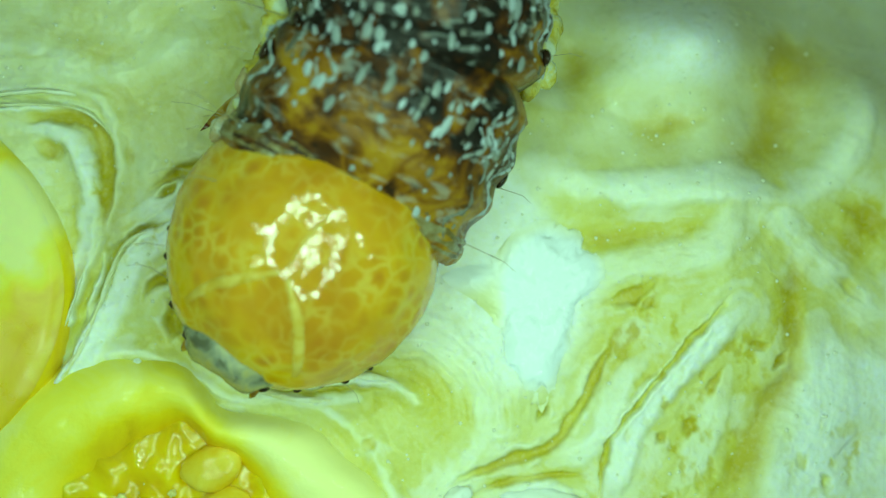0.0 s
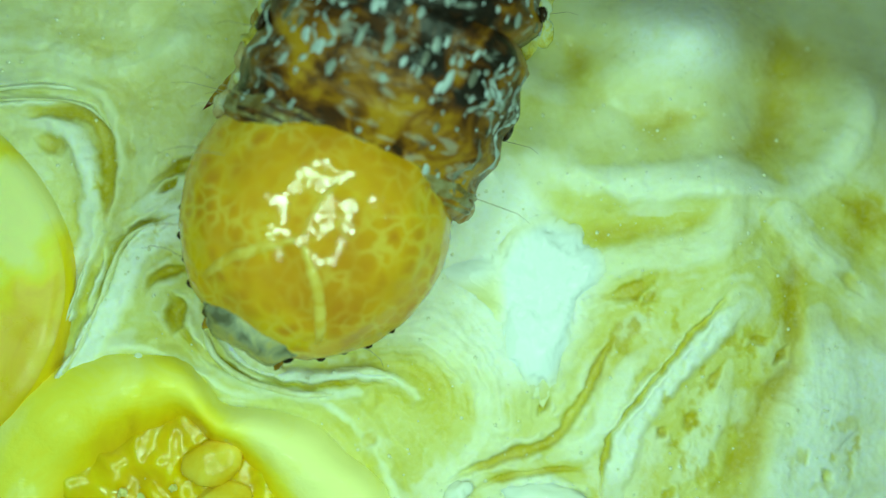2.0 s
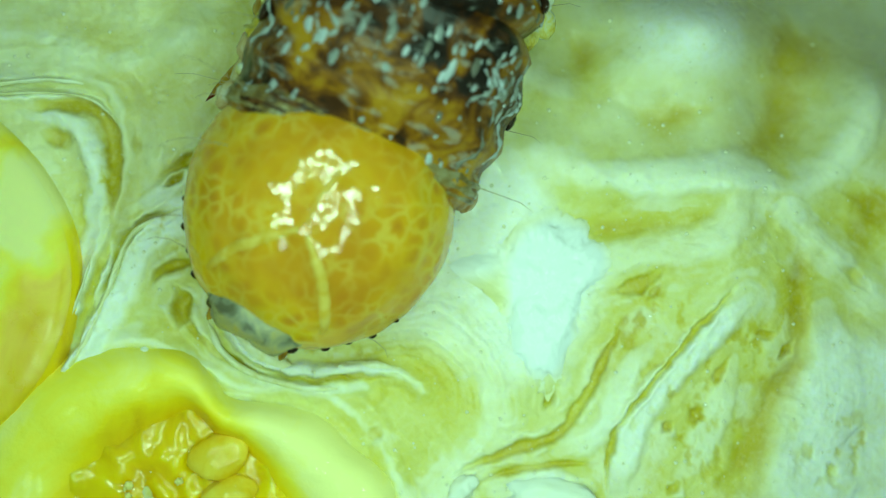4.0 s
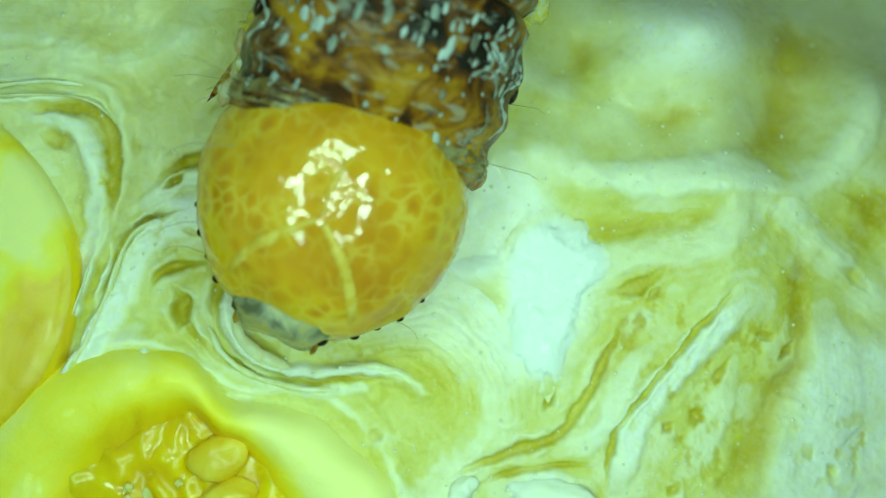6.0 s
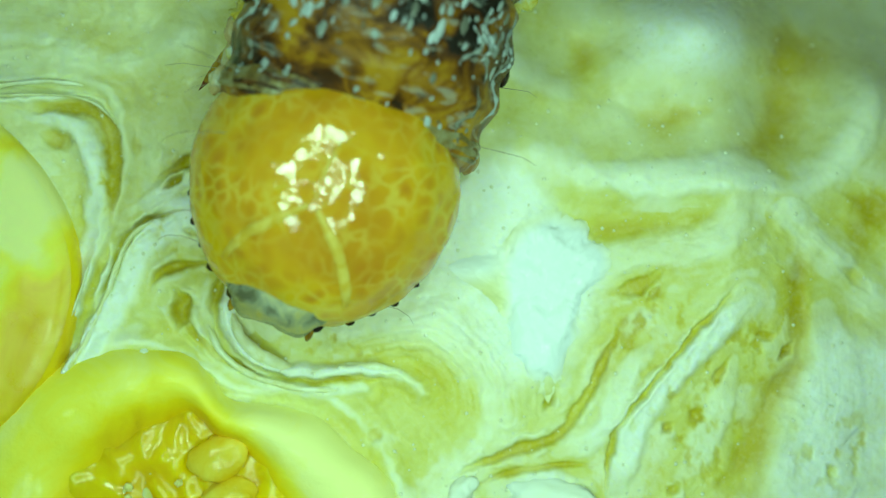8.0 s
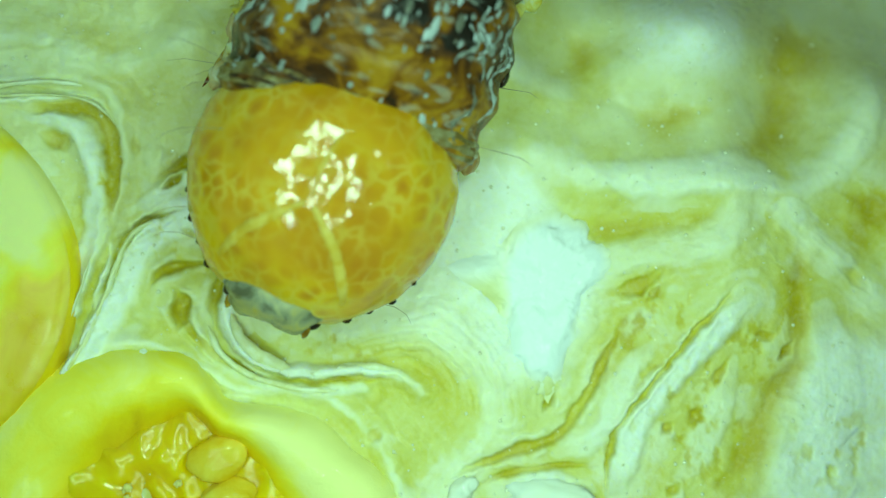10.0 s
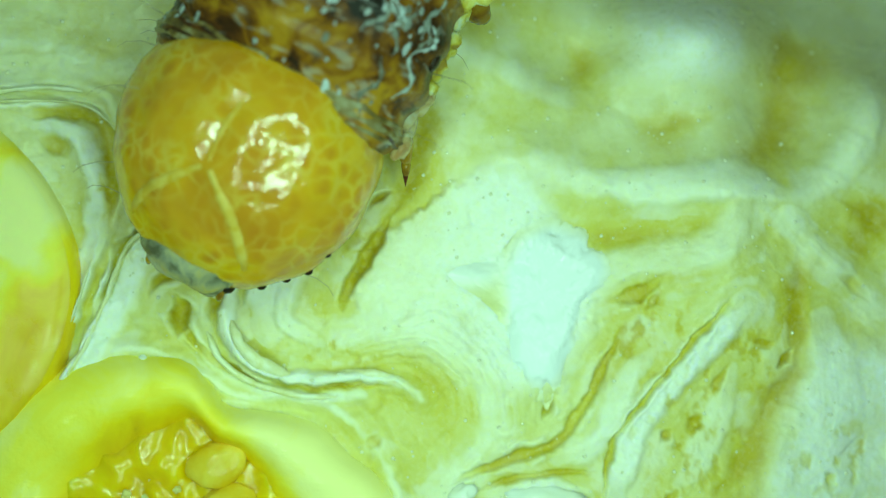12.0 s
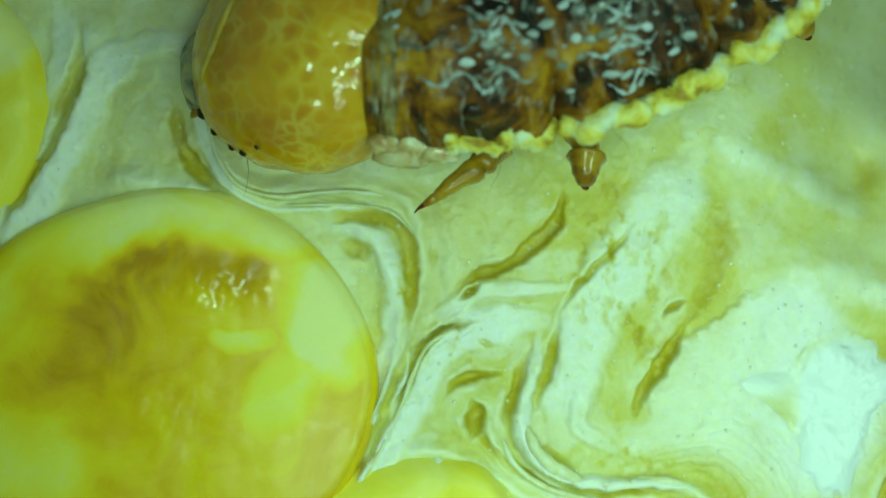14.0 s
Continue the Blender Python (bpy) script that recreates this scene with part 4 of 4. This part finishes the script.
def build_segment(name, parent, mat, swell, seed, length, spots, label, legs):
    def at(u, v):
        return ring_point(u, v, swell, seed, length, 0.34 if name == "front_thorax" else 0.0)

    bm = bmesh.new()
    nu, nv = 44, 120
    first = -0.06 if name == "front_thorax" else -0.22
    rows = [[bm.verts.new(at(first + (1.22 - first) * i / nu, 2 * math.pi * k / nv)) for k in range(nv)] for i in range(nu + 1)]
    for a, b in zip(rows, rows[1:]):
        for k in range(nv):
            bm.faces.new((a[k], b[k], b[(k + 1) % nv], a[(k + 1) % nv]))
    bm.faces.new(rows[0])
    bm.faces.new(rows[-1][::-1])
    seg = part(name, bm, mat, parent, label)
    rnd = random.Random(int(seed * 10) + 1)

    # white spots in cross rows
    rest = bmesh.new()
    for row, (u0, count) in enumerate(spots):
        for i in range(count):
            if rnd.random() < 0.26:
                continue
            u = u0 + rnd.uniform(-0.045, 0.045)
            reach = 60 if name == "front_thorax" else 82
            v = radians(90 - reach + 2 * reach * (i + rnd.uniform(0.1, 0.9)) / count)
            a, b = at(u, v), at(u + 0.02, v)
            up = Vector((0, math.cos(v), math.sin(v)))
            along = (b - a).normalized()
            cross = up.cross(along).normalized()
            w = rnd.choice((0.018, 0.022, 0.028, 0.036, 0.046, 0.060))
            m = Matrix((along, cross, up)).transposed().to_4x4()
            m = Matrix.Translation(a * MM) @ m @ Matrix.Diagonal((w * rnd.uniform(0.9, 2.4), w, 0.018, 1))
            if legs:
                ob = new("white_spot", rnd.choice(SPOT_MESHES))
                ob.parent, ob.matrix_basis = seg, m
            else:
                for q in bmesh.ops.create_icosphere(rest, subdivisions=1, radius=1.0)["verts"]:
                    q.co = m.to_3x3() @ q.co + a
    if not legs:
        tagged(part("white_spots", rest, SPOT, seg, "raised bluish-white oval spots"), kind="stuff")
    else:
        rest.free()
    for sg in (1, -1):
        st = bmesh.new()
        line = []
        for i in range(45):
            u = (0.42 if name == "front_thorax" else -0.10) + (0.68 if name == "front_thorax" else 1.20) * i / 44
            p = at(u, radians((-19 if name == "front_thorax" else -14) + 3 * noise.noise(Vector((i * 0.12, seed, 9 * sg)))))
            line.append(Vector((p.x, sg * p.y * (0.955 if name == "front_thorax" else 1.05), p.z)))
        tube(st, line, [0.165 + 0.045 * noise.noise(Vector((i * 0.24, seed, sg))) + 0.06 * noise.noise(Vector((i * 0.6, seed, 5 * sg))) for i in range(45)], 16)
        for v in st.verts:
            v.co += Vector((0.02, 0.03, 0.03)) * noise.noise(v.co * 2.6) + Vector((0.02, 0.035, 0.03)) * noise.noise(v.co * 7)
        part("side_stripe", st, STRIPE, seg, "lumpy pale yellow side stripe")
        for i in range(3):
            u = rnd.uniform(0.1, 0.9)
            p = at(u, radians(-20 + rnd.uniform(-14, 8)))
            wm = bmesh.new()
            blob(wm, Vector((p.x, sg * p.y, p.z)), (rnd.uniform(0.08, 0.15), rnd.uniform(0.10, 0.15), rnd.uniform(0.08, 0.15)), 0.5, rnd.random() * 9)
            part("wart", wm, STRIPE, seg, "yellow wart")
        if name == "front_thorax":
            for fu, fv, fs in ((0.20, -27, (0.44, 0.20, 0.28)), (0.40, -24, (0.26, 0.14, 0.18)), (0.04, -14, (0.18, 0.12, 0.16))):
                p = at(fu, radians(fv))
                fm = bmesh.new()
                blob(fm, Vector((p.x, sg * p.y, p.z)), fs, 0.35, fu * 20, 0, 3)
                part("skin_fold", fm, FOLD, seg, "translucent pinkish skin fold")
        # pale wavy lines that run along the flank
        for k in range(10 if name == "front_thorax" else 12):
            u, v, lu = rnd.uniform(0.06, 0.7), rnd.uniform(1, 54), rnd.uniform(0.10, 0.38)
            wave, ph = rnd.uniform(1.5, 5.0), rnd.uniform(0, 6)
            pts = []
            for i in range(14):
                f = i / 13
                p = at(u + lu * f, radians(v + wave * math.sin(7 * f * lu / 0.3 + ph)))
                pts.append(Vector((p.x, sg * p.y, p.z)) * 1.0)
            lm = bmesh.new()
            tube(lm, pts, [0.036 * (0.25 + math.sin(math.pi * i / 13)) * (0.7 + 0.5 * math.sin(i * 2.1 + ph)) for i in range(14)], 6)
            part("pale_line", lm, SPOT, seg, "wavy whitish line")
        hu, hv, size = (0.60, 6, (0.15, 0.06, 0.14)) if name != "middle_thorax" and name != "rear_thorax" else (0.12, 16, (0.12, 0.07, 0.24))
        p = at(hu, radians(hv))
        sp = bmesh.new()
        blob(sp, Vector((p.x, sg * p.y, p.z)), size, 0.1, 0, 0.0)
        part("breathing_hole" if hv < 10 else "black_plate", sp, BLACK, seg, "black oval mark")
        if legs:
            u, v, fwd = {"front_thorax": (0.74, -37, 1.0), "middle_thorax": (0.05, -40, 0.3)}.get(name, (0.6, -66, 0.2))
            p = at(u, radians(v))
            p = Vector((p.x, sg * p.y * 0.92, p.z))
            chain = [p, p + Vector((0.20 * fwd, 0.30 * sg, -0.14)), p + Vector((0.78 * fwd, 0.60 * sg, -0.34)), p + Vector((1.05 * fwd, 0.70 * sg, -0.46))]
            leg = leg_parts(seg, chain, name != "front_thorax")
            if name == "front_thorax":
                FRONT_LEGS.append(leg)
        for k in range(3):
            p = at(rnd.uniform(0.1, 0.9), radians(rnd.uniform(-35, 30)))
            p = Vector((p.x, sg * p.y, p.z))
            d = Vector((rnd.uniform(-0.5, 0.5), p.y, p.z * 0.7)).normalized()
            ln = rnd.uniform(0.5, 1.0)
            hm = bmesh.new()
            tube(hm, [p, p + d * 0.4 * ln, p + d * 0.75 * ln + Vector((0, 0, 0.04)), p + d * ln + Vector((0.06, 0, 0.02))], [0.006, 0.005, 0.004, 0.002], 5)
            part("hair", hm, HAIR, seg)
    if name == "front_thorax":
        cm = bmesh.new()
        rows = []
        for i in range(9):
            f = i / 8
            rows.append([cm.verts.new(at((0.15 + 0.09 * noise.noise(Vector((math.cos(v) * 2.5, math.sin(v) * 2.5, 4)))) * f, v) * 1.0 + Vector((0, math.cos(v), math.sin(v))) * (0.02 * math.sin(math.pi * f) ** 0.5 + 0.02 * math.sin(f * 17 + 2 * v) - 0.008 + 0.03 * noise.noise(Vector((f * 2, v * 5, 2))))) for v in (2 * math.pi * k / 120 for k in range(120))])
        for a, b in zip(rows, rows[1:]):
            for k in range(120):
                cm.faces.new((a[k], b[k], b[(k + 1) % 120], a[(k + 1) % 120]))
        part("collar", cm, COLLAR, seg, "wrinkled grey collar behind the head")
    return seg


def bent(pts, n):
    """Even points on a smooth curve through pts."""
    fine = spline([tuple(p) for p in pts], 0.02)
    return [Vector(fine[round(i * (len(fine) - 1) / (n - 1))]) for i in range(n)]


def leg_parts(seg, chain, stout=False):
    a, b, c, d = chain
    lm = bmesh.new()
    tube(lm, bent([a, a.lerp(b, 0.5), b], 9), [0.27, 0.26, 0.24, 0.21, 0.19, 0.18, 0.185, 0.18, 0.13], 14)
    leg = part("leg", lm, LEG, seg, "glossy amber jointed leg")
    km = bmesh.new()
    knee = b.lerp(c, 0.5) + Vector((0, 0, 0.05))
    wide = 1.75 if stout else 1.1
    tube(km, bent([b.lerp(a, 0.1), knee, c], 11), [w * wide for w in (0.10, 0.145, 0.15, 0.135, 0.12, 0.11, 0.105, 0.10, 0.085, 0.075, 0.05)], 14)
    part("shin", km, LEG, leg)
    if not stout:
        fm = bmesh.new()
        tube(fm, bent([c.lerp(b, 0.06), c.lerp(d, 0.55)], 6), [0.045, 0.066, 0.062, 0.056, 0.05, 0.03], 10)
        part("foot", fm, LEG, leg)
    cm = bmesh.new()
    tip = c.lerp(d, 0.5)
    hook = d + Vector((0, 0, -0.05))
    if stout:
        tip, hook = c, c + (d - c) * 0.22
    tube(cm, bent([tip, tip.lerp(hook, 0.6) + Vector((0, 0, 0.02)), hook], 7), [w * (1.6 if stout else 1.0) for w in (0.034, 0.036, 0.03, 0.024, 0.017, 0.011, 0.004)], 8)
    part("claw", cm, CLAW, leg, "dark pointed claw")
    return leg


caterpillar = tagged(new("caterpillar"), "brown caterpillar with amber head, white spots and yellow sides", "caterpillar")
head = build_head(caterpillar)
LENGTHS = [2.0, 1.75, 1.75, 1.7, 1.7, 1.7]
FEW = [(0.13, 9), (0.21, 8), (0.30, 5), (0.44, 7), (0.53, 12), (0.61, 16), (0.69, 18), (0.77, 20), (0.85, 22), (0.94, 22)]
MANY = [(0.04, 26), (0.16, 28), (0.28, 28), (0.40, 28), (0.52, 30), (0.64, 28), (0.76, 28), (0.88, 26)]
CROWD = "dark brown segment crowded with white spots"
SEGMENTS = [
    build_segment("front_thorax", caterpillar, PLATE, 1.0, 1.3, LENGTHS[0], FEW, "rust-brown neck shield with pale flank lines", True),
    build_segment("middle_thorax", caterpillar, CUTICLE, 0.99, 4.7, LENGTHS[1], MANY, CROWD, True),
    build_segment("rear_thorax", caterpillar, CUTICLE, 1.01, 8.1, LENGTHS[2], MANY, CROWD, True),
    build_segment("belly_segment", caterpillar, CUTICLE, 1.02, 12.9, LENGTHS[3], MANY, CROWD, False),
    build_segment("belly_segment", caterpillar, CUTICLE, 1.04, 16.2, LENGTHS[4], MANY, CROWD, False),
    build_segment("belly_segment", caterpillar, CUTICLE, 1.02, 20.4, LENGTHS[5], MANY, CROWD, False),
]

# ---------------------------------------------------------------- what moves
NECK_Z = 1.45
# seconds, neck in the picture plane, headings of head, front, middle and rear thorax, roll
CRAWL = [
    (0.0, 600, 352, 235, 242, 263, 267, -13), (0.8, 606, 315, 237, 244, 263, 267, -13), (1.5, 616, 295, 239, 246, 264, 266, -13), (3.0, 620, 275, 240, 247, 264, 266, -13),
    (5.5, 620, 266, 243, 249, 263, 266, -13), (6.0, 631, 250, 247, 252, 263, 266, -13), (6.5, 630, 243, 248, 252, 263, 266, -13), (7.5, 619, 229, 248, 253, 263, 266, -13), (8.2, 616, 224, 248, 253, 262, 266, -13),
    (10.5, 611, 217, 247, 251, 260, 264, -9), (11.0, 598, 211, 246, 250, 260, 264, -7), (11.5, 562, 203, 245, 249, 258, 263, 0), (11.8, 526, 193, 244, 248, 256, 261, 4),
    (12.0, 487, 163, 243, 244, 252, 258, 7), (12.1, 470, 152, 242, 243, 249, 255, 9), (12.5, 492, 85, 228, 227, 235, 244, 18), (12.8, 490, 77, 218, 217, 224, 236, 25),
    (13.2, 568, 68, 198, 199, 213, 232, 32), (13.6, 590, 76, 185, 189, 211, 235, 37), (14.0, 664, 50, 178, 183, 203, 226, 40),
]


def lens_at(t):
    a = max((r for r in PATH if r[0] <= t), key=lambda r: r[0])
    b = min((r for r in PATH if r[0] >= t), key=lambda r: r[0])
    f = 0 if a[0] == b[0] else (t - a[0]) / (b[0] - a[0])
    return eye(*[p + (q - p) * f for p, q in zip(a[1:], b[1:])])


def nod(t):
    """Degrees by which the head dips."""
    return float(np.interp(t, (0, 11.5, 12.5, 13.2, 13.6, 14.0), (0, 0, 11, 10, 14, 28)))


def motions():
    whole, heads, rings = [], [], [[] for _ in SEGMENTS]
    for t, x, y, ah, a1, a2, a3, roll in CRAWL:
        m = lens_at(t)
        far = m.translation.z - NECK_Z * MM
        p = m @ Vector(((x - 784) * K * far / D, (441 - y) * K * far / D, -far))
        root = pose(p.x, p.y, p.z, 0, 0, a1) @ pose(0, 0, 0, roll)
        whole.append((t, root))
        back = root.inverted()
        heads.append((t, back @ pose(p.x, p.y, p.z, 0, 0, ah) @ pose(0, 0, 0, max(roll, 0.25 * roll)) @ pose(0, 0, 0, 0, nod(t))))
        joint = p.copy()
        for k, a in enumerate((a1, a2, a3, a3 + 5, a3 + 8, a3 + 8)):
            rings[k].append((t, back @ pose(joint.x, joint.y, joint.z, 0, 0, a) @ pose(0, 0, 0, roll)))
            joint = joint - Vector((math.cos(radians(a)), math.sin(radians(a)), 0)) * LENGTHS[k] * MM
    for leg in FRONT_LEGS:    # the front legs reach forward under the head, then trail as the body turns
        ahead, out = (1.2, -0.25) if leg is FRONT_LEGS[0] else (0.5, 0.14)
        part_way = [(t, 1.0 if t < 11.7 else max(0.0, 1.0 - 1.25 * (t - 11.7))) for t, *_ in CRAWL]
        walk(leg, [(t, pose(ahead * f * MM, out * f * MM, 0)) for t, f in part_way])
    walk(caterpillar, whole)
    walk(head, heads)
    for seg, rows in zip(SEGMENTS, rings):
        walk(seg, rows)


motions()
